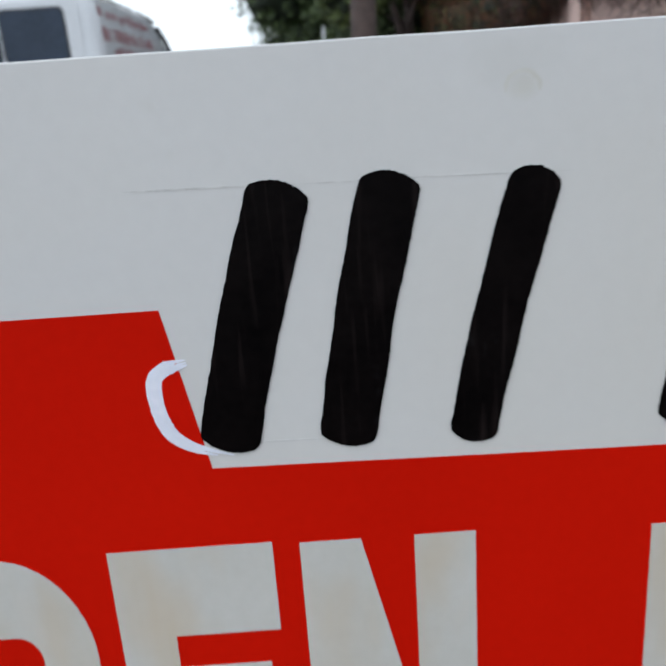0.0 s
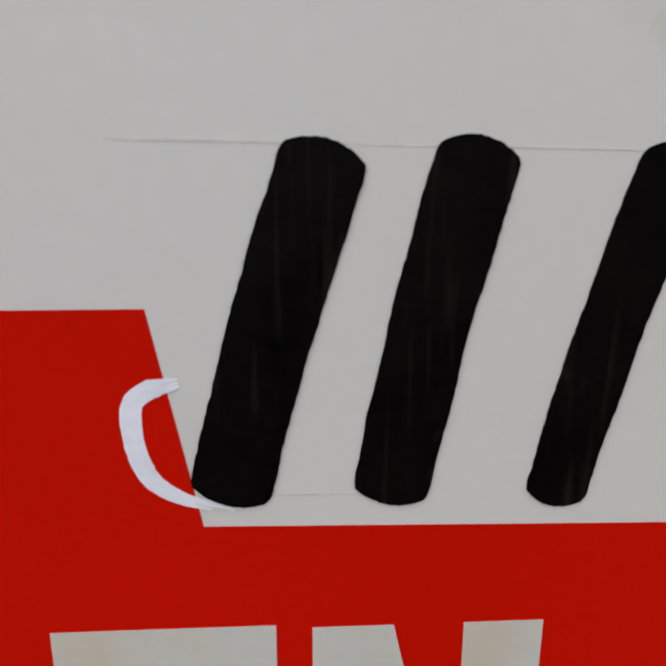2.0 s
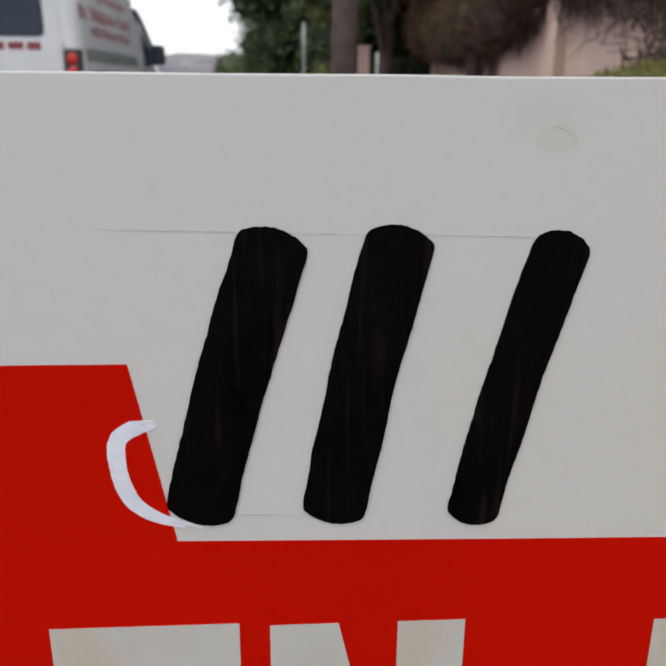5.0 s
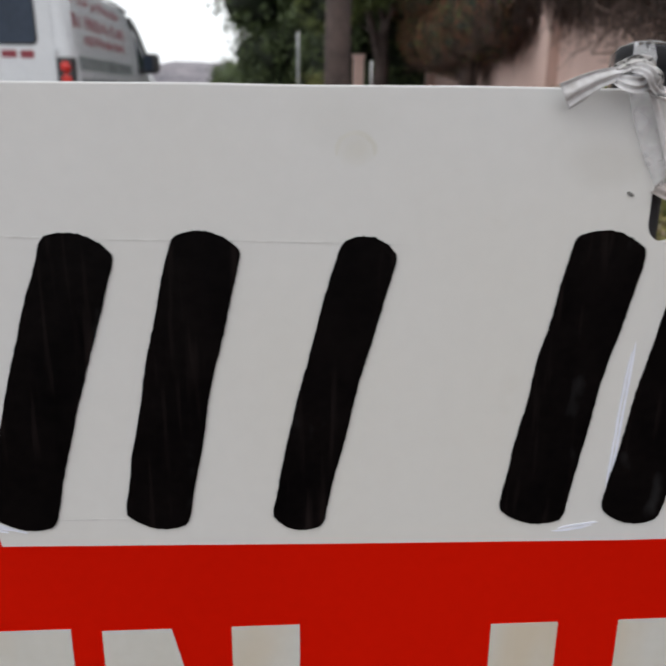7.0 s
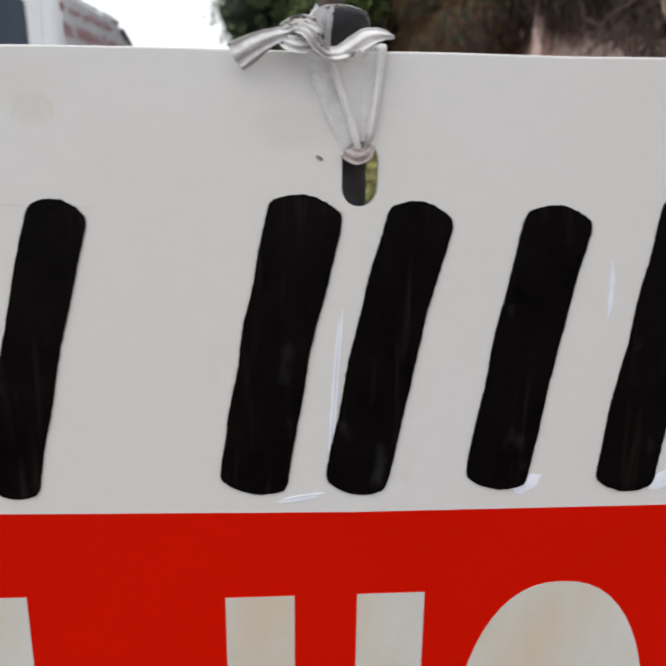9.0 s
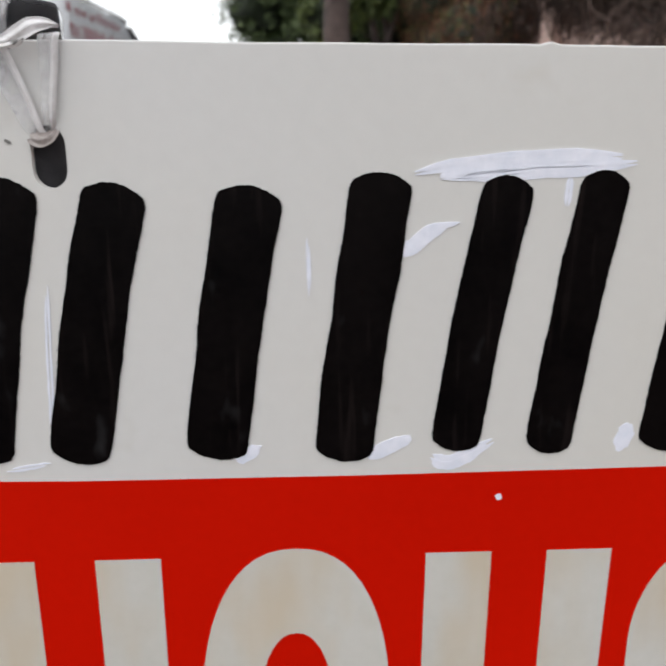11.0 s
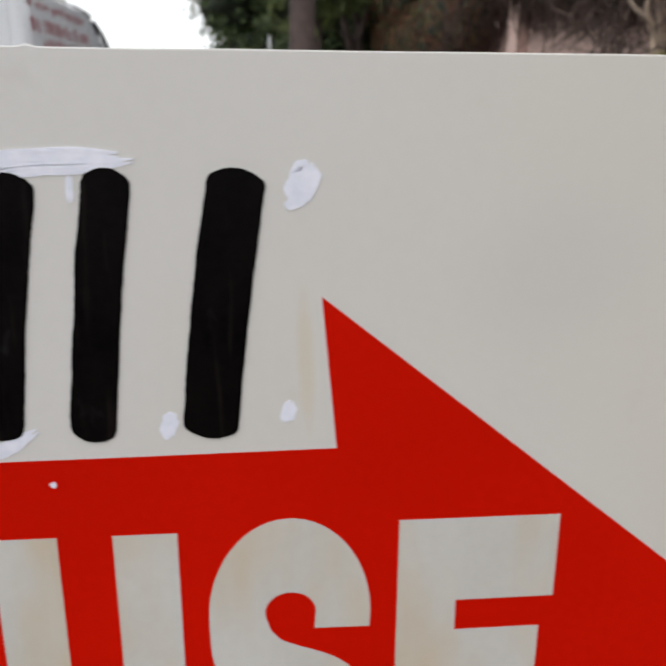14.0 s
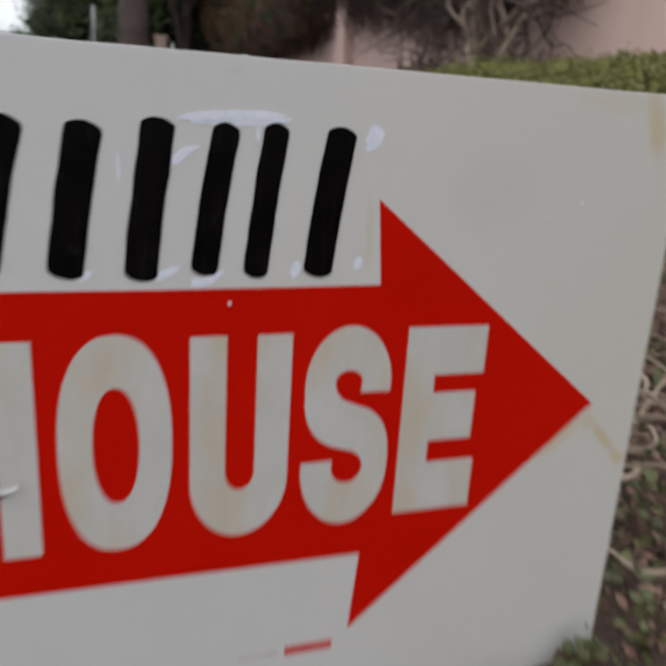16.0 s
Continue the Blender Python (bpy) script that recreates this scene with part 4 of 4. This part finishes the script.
# behind the camera the wall is unseen, extended there to block light
stretch = bmesh.new()
ys = [-34 + 1.375 * i for i in range(41)]
rows = [[stretch.verts.new(c) for c in ((WALL_X, y, wall_base(y)), (WALL_X, y, 2.62 + fall(y)), (WALL_X + 0.2, y, 2.62 + fall(y)), (WALL_X + 0.2, y, wall_base(y)))] for y in ys]
for a, b in zip(rows, rows[1:]):
    for i in range(4):
        stretch.faces.new((a[i], a[(i + 1) % 4], b[(i + 1) % 4], b[i]))
stretch.faces.new(rows[0][::-1])
stretch.faces.new(rows[-1])
bmesh.ops.recalc_face_normals(stretch, faces=stretch.faces[:])
part("wall_panel", stretch, STUCCO, wall)
# the pillars at y < 0 belong to that unseen added run
for y in (-17.82, -8.17, 1.48, 11.13, 20.78):
    part("pillar", box(WALL_X - 0.17, WALL_X + 0.3, y, y + 0.5, wall_base(y), 2.72 + fall(y), 0.015), STUCCO, wall)
    part("pillar_cap", box(WALL_X - 0.23, WALL_X + 0.36, y - 0.06, y + 0.56, 2.72 + fall(y), 2.80 + fall(y), 0.015), STUCCO, wall)
part("gate_pillar", box(1.60, 1.86, 19.0, 19.3, ground_z(1.7, 19) - 0.2, 1.74, 0.015), STUCCO, wall)
part("gate_pillar_cap", box(1.56, 1.90, 18.96, 19.34, 1.74, 1.79, 0.015), STUCCO, wall)


# ---------------------------------------------------------------- trees
def limb(bm, a, b, r0, r1, sway, seed):
    rng = random.Random(seed)
    a, b = Vector(a), Vector(b)
    mid = [a.lerp(b, s) + Vector([rng.uniform(-sway, sway) for _ in range(3)]) for s in (0.33, 0.66)]
    return sweep(bm, [a, *mid, b], [r0, (2 * r0 + r1) / 3, (r0 + 2 * r1) / 3, r1], 9, front=(0.3, -1, 0.1), steps=4)


def build_tree(name, x, y, trunk_r, fork, clumps, mat, count, size, label, seed, extra=()):
    base = ground_z(x, y)
    rng = np.random.default_rng(seed)
    tree = tagged(empty(name, pose(x, y, base - 0.1)), label, "tree", "trees along the verge")
    bm = bmesh.new()
    limb(bm, (0, 0, -0.1), (0.05, 0.05, fork), trunk_r * 1.22, trunk_r * 0.9, 0.03, seed)
    for i, (cx, cy, cz, rx, ry, rz) in enumerate(clumps[::2]):
        limb(bm, (0.05, 0.05, fork - 0.3), (cx * 0.8, cy * 0.8, max(cz, fork + 0.4)), trunk_r * 0.55, trunk_r * 0.12, 0.15, seed + i)
    for a, b, r0, r1 in extra:
        limb(bm, a, b, r0, r1, 0.12, seed + 40)
    part("trunk", bm, BARK, tree, "", True)
    # dark lumps stand in for the shade between leaves and close sky gaps
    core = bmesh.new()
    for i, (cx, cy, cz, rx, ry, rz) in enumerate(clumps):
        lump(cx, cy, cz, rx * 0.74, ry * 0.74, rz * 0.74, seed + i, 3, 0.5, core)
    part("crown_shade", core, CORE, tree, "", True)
    w = np.array([c[3] * c[5] for c in clumps])
    pick = rng.choice(len(clumps), size=count, p=w / w.sum())
    c = np.array(clumps)[pick]
    d = rng.normal(size=(count, 3))
    d /= np.linalg.norm(d, axis=1)[:, None]
    # bunches: leaves gather round twig ends
    twig = rng.normal(size=(len(clumps) * 90, 3))
    twig /= np.linalg.norm(twig, axis=1)[:, None]
    t = twig[pick * 90 + rng.integers(0, 90, count)]
    r = rng.uniform(0.72, 1.08, (count, 1))
    p = c[:, :3] + (t + d * 0.16) * c[:, 3:] * r
    leaves("crown", p, size, mat, tree, "", droop=0.6, seed=seed)["kind"] = "stuff"
    return tree


build_tree("broadleaf_tree", 0.6, 25.0, 0.2, 3.0, [(-1.2, 0, 1.7, 1.3, 1.2, 1.1), (-0.4, 0.5, 3.5, 1.3, 1.0, 1.2), (0.4, 0.8, 4.6, 1.2, 1.0, 1.2), (-1.7, 0.2, 3.4, 1.35, 1.3, 1.2), (0.2, -0.4, 2.2, 1.4, 1.2, 1.5), (-0.6, 0, 4.9, 2.0, 1.8, 1.4), (1.2, 0, 3.9, 1.6, 1.5, 1.6), (0.2, 0.3, 6.4, 1.8, 1.7, 1.3), (1.2, 0.2, 1.4, 1.2, 1.2, 1.1), (-1.2, 0.1, 0.5, 1.2, 1.0, 0.9), (0.3, -0.2, 0.6, 1.2, 1.0, 0.9), (1.7, 0.3, 0.5, 1.2, 1.0, 0.9)], LEAF_DARK, 36000, 0.07, "dark green broadleaf tree with low hanging foliage", 11)
build_tree("broadleaf_tree", 1.25, 18.5, 0.14, 2.4, [(-0.35, 0, 2.5, 0.75, 0.7, 0.65), (0.4, 0.2, 3.2, 0.9, 0.8, 0.8), (-0.2, 0.2, 4.2, 1.1, 1.0, 0.9)], LEAF_MID, 9000, 0.06, "olive green broadleaf tree behind a bare trunk", 23)
build_tree("broadleaf_tree", 2.45, 20.5, 0.19, 2.1, [(-0.9, 1.5, 1.6, 1.3, 1.0, 1.4), (0.9, 1.6, 1.7, 1.2, 1.0, 1.5), (0, 1.0, 3.6, 1.8, 1.4, 1.1), (-1.2, 0.4, 4.6, 1.5, 1.3, 1.2), (1.2, 0.4, 4.4, 1.5, 1.3, 1.2), (0, 0, 5.9, 1.7, 1.6, 1.2), (0.6, 1.7, 0.5, 1.5, 0.9, 0.8)], LEAF_DARK, 26000, 0.065, "dark green broadleaf tree with a forked trunk beside the wall", 37, [((0, 0, 1.2), (-0.75, -0.1, 3.4), 0.12, 0.06)])
build_tree("broadleaf_tree", 5.6, 30.0, 0.22, 2.6, [(-1.5, 0, 2.0, 1.6, 1.2, 1.7), (0.8, 0, 2.3, 1.8, 1.3, 1.9), (-0.6, 0, 4.6, 2.2, 1.6, 1.5), (0.8, 0.3, 6.0, 1.9, 1.6, 1.3), (-3.2, 2, 2.0, 1.5, 1.2, 1.8), (-3.0, 2, 4.2, 1.6, 1.4, 1.3)], LEAF_DARK, 22000, 0.09, "dark green broadleaf tree behind the wall's end", 53)

# the bare straight trunk in front of them, its crown high above
build_tree("tall_tree", 0.51, 8.67, 0.135, 4.4, [(-0.8, 0, 5.2, 1.2, 1.1, 0.8), (0.8, 0.3, 5.5, 1.2, 1.2, 0.9), (0, -0.2, 6.4, 1.5, 1.4, 1.0)], LEAF_DARK, 6000, 0.08, "tall tree with a straight bare grey-brown trunk", 71)

def build_bush(x, y, wide, high, count, seed, mat, label):
    base = ground_z(x, y)
    bush = tagged(empty("bush", pose(x, y, base - 0.03)), label, "bush")
    r = random.Random(seed)
    for i in range(9):
        a = r.uniform(0, 6.28)
        tip = (math.cos(a) * wide * r.random(), math.sin(a) * wide * r.random(), high * r.uniform(0.6, 0.95))
        part("stem", limb(bmesh.new(), (0, 0, 0), tip, 0.010, 0.004, 0.03, seed + i), BARK, bush)
    q = np.random.default_rng(seed).normal(size=(count, 3)) * (wide * 0.5, wide * 0.5, high * 0.22) + (0, 0, high * 0.55)
    leaves("foliage", q[q[:, 2] > 0.02], 0.022, mat, bush, "", droop=0.3, seed=seed)["kind"] = "stuff"


build_bush(0.36, 12.0, 0.22, 0.62, 1500, 61, COVER, "small yellow-green bush at the foot of the trunk")
build_bush(3.55, 4.1, 0.05, 0.20, 110, 62, LEAF_MID, "small dark green seedling in the ground cover")
build_bush(3.55, 3.82, 0.04, 0.17, 80, 63, LEAF_MID, "small dark green seedling in the ground cover")

far = np.random.default_rng(3)
spots = []
for cx, cy, w, h in ((-11.8, 130, 1.5, 6.2), (-9.2, 125, 1.8, 6.6), (-7.2, 110, 2.0, 5.6)):
    q = far.normal(size=(1300, 3)) * (w * 0.5, 1.5, h * 0.25) + (cx, cy, fall(cy) + h * 0.55)
    spots.append(q[q[:, 2] > fall(cy)])
tagged(leaves("far_woods", np.concatenate(spots), 0.32, LEAF_DARK, None, "dark far trees along the road below the hills", seed=9), category="woods", kind="stuff")


# ---------------------------------------------------------------- vines over the wall
vine = tagged(empty("hanging_vine"), "dead brown vine hanging thickly over the wall", "vine")
rng = random.Random(17)


def vine_low(y):
    """The ragged lower limit of the hanging vine."""
    low = np.interp(y, (5.0, 6.9, 7.9, 9.1, 10.3, 11.1, 11.4, 12.0, 12.5, 13.5, 15.9, 17.0, 18.8), (1.75, 1.55, 1.52, 1.62, 1.70, 1.90, 2.15, 1.85, 1.62, 1.52, 1.40, 1.32, 1.50))
    return float(low) + 0.10 * noise.noise(Vector((y * 1.6, 2, 0))) + 0.10 * noise.noise(Vector((y * 4.1, 5, 0)))


strands = bmesh.new()
for i in range(2300):
    y = rng.uniform(5.1, 19.0)
    if 10.95 < y < 11.75 and rng.random() < 0.8:
        continue
    top, low = rng.uniform(2.2, 2.85), vine_low(y) + rng.gauss(0.10, 0.20)
    x = WALL_X - rng.uniform(0.04, 0.42)
    pts = [(x + 0.12, y + rng.uniform(-0.1, 0.1), top)]
    for s in (0.35, 0.7, 1.0):
        pts.append((x + rng.uniform(-0.06, 0.05), y + rng.uniform(-0.16, 0.16) * (1 + s), top + (low - top) * s))
    sweep(strands, pts, [0.011, 0.009, 0.006, 0.003], 3, front=(-1, 0, 0), steps=2)
tagged(part("strand_mass", strands, VINE, vine, "grey-brown dangling strands"), kind="stuff")
mat_bm = bmesh.new()
for i in range(26):
    y = 5.3 + i * 0.4
    if 10.8 < y < 11.9:
        continue
    lump(WALL_X - 0.10, y, 2.70 + rng.uniform(-0.1, 0.15), 0.30, 0.42, 0.52 + rng.uniform(-0.1, 0.12), i, 3, 0.8, mat_bm)
part("matted_growth", mat_bm, VINE, vine, "matted dead stems", True)
n = np.random.default_rng(8)
k = 7000
yy = n.uniform(5.2, 14.8, k)
p = np.stack([WALL_X - n.uniform(0.1, 0.5, k), yy, 2.85 - np.abs(n.normal(size=k)) * 0.36], 1)
leaves("dry_leaves", p, 0.034, VINE, vine, "dead curled leaves", droop=1.2, seed=5)["kind"] = "stuff"

rust = tagged(empty("leafy_vine"), "rusty and green leafy vine spilling over the wall's end", "vine")
# near-black lumps put in as the shade behind the vine's leaves
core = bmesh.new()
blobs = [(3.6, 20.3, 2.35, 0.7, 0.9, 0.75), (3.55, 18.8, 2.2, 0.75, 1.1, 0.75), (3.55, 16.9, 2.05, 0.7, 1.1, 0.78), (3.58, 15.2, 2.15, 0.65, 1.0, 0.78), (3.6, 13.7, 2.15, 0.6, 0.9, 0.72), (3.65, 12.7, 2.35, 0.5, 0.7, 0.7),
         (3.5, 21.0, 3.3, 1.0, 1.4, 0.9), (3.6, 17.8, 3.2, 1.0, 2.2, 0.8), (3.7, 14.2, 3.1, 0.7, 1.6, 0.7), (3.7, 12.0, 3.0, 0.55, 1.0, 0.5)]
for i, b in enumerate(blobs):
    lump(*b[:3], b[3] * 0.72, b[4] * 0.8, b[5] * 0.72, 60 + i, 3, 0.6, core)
part("inner_shade", core, CORE, rust, "", True)
for mat, count, size, sd in ((LEAF_RUST, 30000, 0.034, 1), (LEAF_MID, 9000, 0.034, 2)):
    n = np.random.default_rng(sd + 80)
    b = np.array(blobs)[n.integers(0, len(blobs), count)]
    d = n.normal(size=(count, 3))
    d /= np.linalg.norm(d, axis=1)[:, None]
    leaves("foliage", b[:, :3] + d * b[:, 3:] * n.uniform(0.7, 1.1, (count, 1)), size, mat, rust, "", droop=2.0, seed=sd + 30, aspect=0.36)["kind"] = "stuff"
fringe = bmesh.new()
for i in range(420):
    y = rng.uniform(11.9, 20.5)
    x, low = rng.uniform(3.15, 3.75), vine_low(y) + rng.uniform(-0.16, 0.30)
    sweep(fringe, [(x, y, 2.3), (x + rng.uniform(-0.06, 0.06), y + rng.uniform(-0.15, 0.15), (2.3 + low) / 2), (x + rng.uniform(-0.1, 0.1), y + rng.uniform(-0.25, 0.25), low)], [0.011, 0.009, 0.003], 3, front=(-1, 0, 0), steps=2)
tagged(part("dangling_fringe", fringe, VINE, rust, "dark dangling dead stems"), kind="stuff")
n = np.random.default_rng(95)
yy = n.uniform(11.9, 20.5, 5000)
p = np.stack([n.uniform(3.1, 3.8, 5000), yy, [vine_low(y) for y in yy] + np.abs(n.normal(size=5000)) * 0.35], 1)
leaves("withered_leaves", p, 0.03, VINE, rust, "", droop=2.5, seed=77, aspect=0.35)["kind"] = "stuff"
stems = bmesh.new()
for i in range(60):
    y = rng.uniform(14.4, 16.2)
    foot = 15.1 + rng.gauss(0, 0.2)
    sweep(stems, [(3.62, y, 2.0), (3.66 + rng.uniform(-0.14, 0.1), (y + foot) / 2 + rng.uniform(-0.25, 0.25), 1.4), (3.70, foot, ground_z(3.7, foot) - 0.05)], [0.02, 0.022, 0.028], 5, steps=4)
tagged(part("stem_tangle", stems, VINE, rust, "twisted dark stems"), kind="stuff")

for i in range(46):
    y = rng.uniform(5.5, 13.0)
    x, z = WALL_X - rng.uniform(0.15, 0.6), ground_z(3.7, y)
    lean = rng.uniform(-0.5, 0.5)
    limb_line = [(x, y, z - 0.02), (x - 0.05, y + lean * 0.4, z + rng.uniform(0.10, 0.22)), (x + rng.uniform(-0.15, 0.1), y + lean, z + rng.uniform(0.16, 0.5))]
    fallen = sweep(bmesh.new(), limb_line, [0.013, 0.010, 0.005], 5, steps=4)
    part("fallen_stem", fallen, VINE, vine)

# the bare tangled shrub against the wall
shrub = tagged(empty("bare_shrub", pose(3.45, 5.75, ground_z(3.45, 5.75) - 0.05)), "bare grey tangled shrub against the stucco wall", "shrub")
bm = bmesh.new()
for i in range(11):
    limb(bm, (rng.uniform(-0.1, 0.1), rng.uniform(-0.15, 0.15), 0), (rng.uniform(-0.15, 0.3), rng.uniform(-0.7, 1.5), 1.2 + rng.uniform(-0.5, 0.7)), rng.uniform(0.025, 0.045), 0.014, 0.16, i)
part("trunk", bm, TWIG, shrub, "pale grey bare branches", True)
bm = bmesh.new()
for i in range(420):
    a = (rng.uniform(-0.25, 0.3), rng.uniform(-0.75, 1.7), rng.uniform(0.05, 1.7))
    b = tuple(c + rng.uniform(-0.5, 0.5) for c in a)
    limb(bm, a, (min(b[0], 0.42), b[1], max(b[2], 0.03)), rng.uniform(0.006, 0.014), 0.003, 0.10, i + 100)
tagged(part("twig_tangle", bm, VINE, shrub, "grey tangled twigs"), kind="stuff")


# ---------------------------------------------------------------- ground cover and litter
def scatter(count, x0, x1, y0, y1, lift, seed, patch=0.0, freq=1.2, inside=None):
    n = np.random.default_rng(seed)
    out = []
    while len(out) < count:
        x, y = n.uniform(x0, x1), n.uniform(y0, y1)
        if noise.noise(Vector((x * freq, y * freq, seed))) < patch:
            continue
        if -0.33 < x < 0.33 and -0.02 < y < 0.03:
            continue
        if inside and inside(x, y) + 0.45 * noise.noise(Vector((x * 1.7, y * 1.7, 7))) + 0.25 * noise.noise(Vector((x * 6, y * 6, 2))) < 0:
            continue
        tuft = 0.65 + 0.6 * noise.noise(Vector((x * 3.3, y * 3.3, 4)))
        out.append((x, y, ground_z(x, y) + n.uniform(0, 1) ** 2 * lift * tuft + 0.004))
    return out


def disc(cx, cy, rx, ry):
    """Above 0 inside an oval patch, falling off outwards."""
    return lambda x, y: 1.0 - math.hypot((x - cx) / rx, (y - cy) / ry)


def bank(x, y):
    """The planted bank: above a slanting edge that runs up to the wall."""
    return min((x - 0.45 - 0.295 * y) * 1.6, (y - 1.2) * 0.8, 12.0 - y)


tagged(leaves("ground_cover", scatter(80000, 0.8, 3.95, 1.0, 12.0, 0.15, 21, -0.45, inside=bank), 0.0105, COVER, None, "yellow-green leafy ground cover on the bank", seed=3, aspect=0.8), category="ground cover", kind="stuff")
tagged(leaves("ground_cover", scatter(17000, 0.2, 1.7, -0.6, 2.1, 0.04, 22, 0.05, 5.0, disc(0.85, 0.7, 1.0, 1.5)), 0.0052, WEED, None, "small green ground cover patches among dry litter", seed=4, aspect=0.8), category="ground cover", kind="stuff")
tagged(leaves("ground_cover", scatter(15000, -0.6, 1.8, 0.8, 4.6, 0.06, 26, -0.45, 2.0, disc(0.55, 2.6, 1.1, 1.7)), 0.013, COVER, None, "small green ground cover behind the sign board", seed=14, aspect=0.8), category="ground cover", kind="stuff")
tagged(leaves("leaf_litter", scatter(60000, 0.0, 1.9, -0.6, 2.2, 0.022, 23, -1.0, inside=disc(0.85, 0.75, 1.0, 1.3)), 0.0052, LITTER, None, "brown dry leaf litter round the sign", seed=5), category="leaf litter", kind="stuff")
tagged(leaves("leaf_litter", scatter(26000, -1.7, 3.9, -5.0, 11.0, 0.02, 24, -1.0), 0.02, LITTER, None, "brown dry leaf litter on the verge", seed=6), category="leaf litter", kind="stuff")

bm = bmesh.new()
for i in range(420):
    x, y = rng.uniform(0.36, 1.7), rng.uniform(-0.1, 2.0)
    a, l = rng.uniform(0, 6.28), rng.uniform(0.008, 0.030)
    pts = []
    for k in range(rng.randint(4, 7)):
        pts.append((x, y, ground_z(x, y) + 0.010 + 0.018 * rng.random()))
        a += rng.uniform(-0.8, 0.8)
        x, y = max(x + math.cos(a) * l, 0.335), y + math.sin(a) * l
    r = rng.uniform(0.0006, 0.0022)
    sweep(bm, pts, [r, r, r * 0.8, r * 0.5], 5, front=(0, 0, 1), steps=3)
for i in range(60):
    x, y = rng.uniform(0.36, 0.75), rng.uniform(-0.02, 0.9)
    a, l = rng.uniform(0, 6.28), rng.uniform(0.02, 0.04)
    bend = rng.uniform(-0.5, 0.5)
    pts = []
    for k in range(rng.randint(4, 7)):
        pts.append((x, y, ground_z(x, y) + 0.014 + 0.02 * rng.random()))
        a += bend + rng.uniform(-0.4, 0.4)
        x, y = max(x + math.cos(a) * l, 0.34), y + math.sin(a) * l
    r = rng.uniform(0.0016, 0.0032)
    sweep(bm, pts, [r, r, r * 0.8, r * 0.5], 6, front=(0, 0, 1), steps=4)
for i in range(80):
    x, y = rng.uniform(0.34, 0.95), rng.uniform(-0.1, 1.0)
    a, l, bend = rng.uniform(0, 6.28), rng.uniform(0.02, 0.045), rng.uniform(-0.25, 0.25)
    rise, pts = rng.uniform(0.004, 0.03), []
    for k in range(6):
        pts.append((x, y, ground_z(x, y) + 0.014 + rise * math.sin(math.pi * k / 5)))
        a += bend
        x, y = max(x + math.cos(a) * l, 0.34), y + math.sin(a) * l
    r = rng.uniform(0.0009, 0.0019)
    sweep(bm, pts, [r, r, r * 0.9, r * 0.6], 5, front=(0, 0, 1), steps=4)
tagged(part("fallen_twigs", bm, TWIG, None, "pale dry twigs lying in the litter"), category="twigs", kind="stuff")


def build_weed(x, y, n_leaves, reach, seed):
    """A small plant of round leaves on short stalks."""
    r = random.Random(seed)
    weed = tagged(empty("weed", pose(x, y, ground_z(x, y))), "small green round-leaved weed beside the sign's foot", "plant")
    for i in range(n_leaves):
        a, h = r.uniform(0, 6.28), r.uniform(0.006, 0.032)
        q = Vector((math.cos(a) * reach * r.random(), math.sin(a) * reach * 0.6 * r.random(), h))
        part("stalk", sweep(bmesh.new(), [(0, 0, -0.004), (q.x * 0.5, q.y * 0.5, h * 0.6), q], [0.0008, 0.0007, 0.0006], 4, steps=2), WEED, weed)
        bm = bmesh.new()
        bmesh.ops.create_uvsphere(bm, u_segments=8, v_segments=5, radius=r.uniform(0.003, 0.0055))
        m = Euler((r.uniform(-0.9, 0.9), r.uniform(-0.9, 0.9), a)).to_matrix()
        for v in bm.verts:
            v.co = q + m @ Vector((v.co.x, v.co.y * 0.85, v.co.z * 0.22 + v.co.x ** 2 * 18))
        part("leaf", bm, WEED, weed, "", True)


build_weed(0.281, -0.03, 14, 0.016, 3)
build_weed(0.34, -0.02, 10, 0.02, 4)
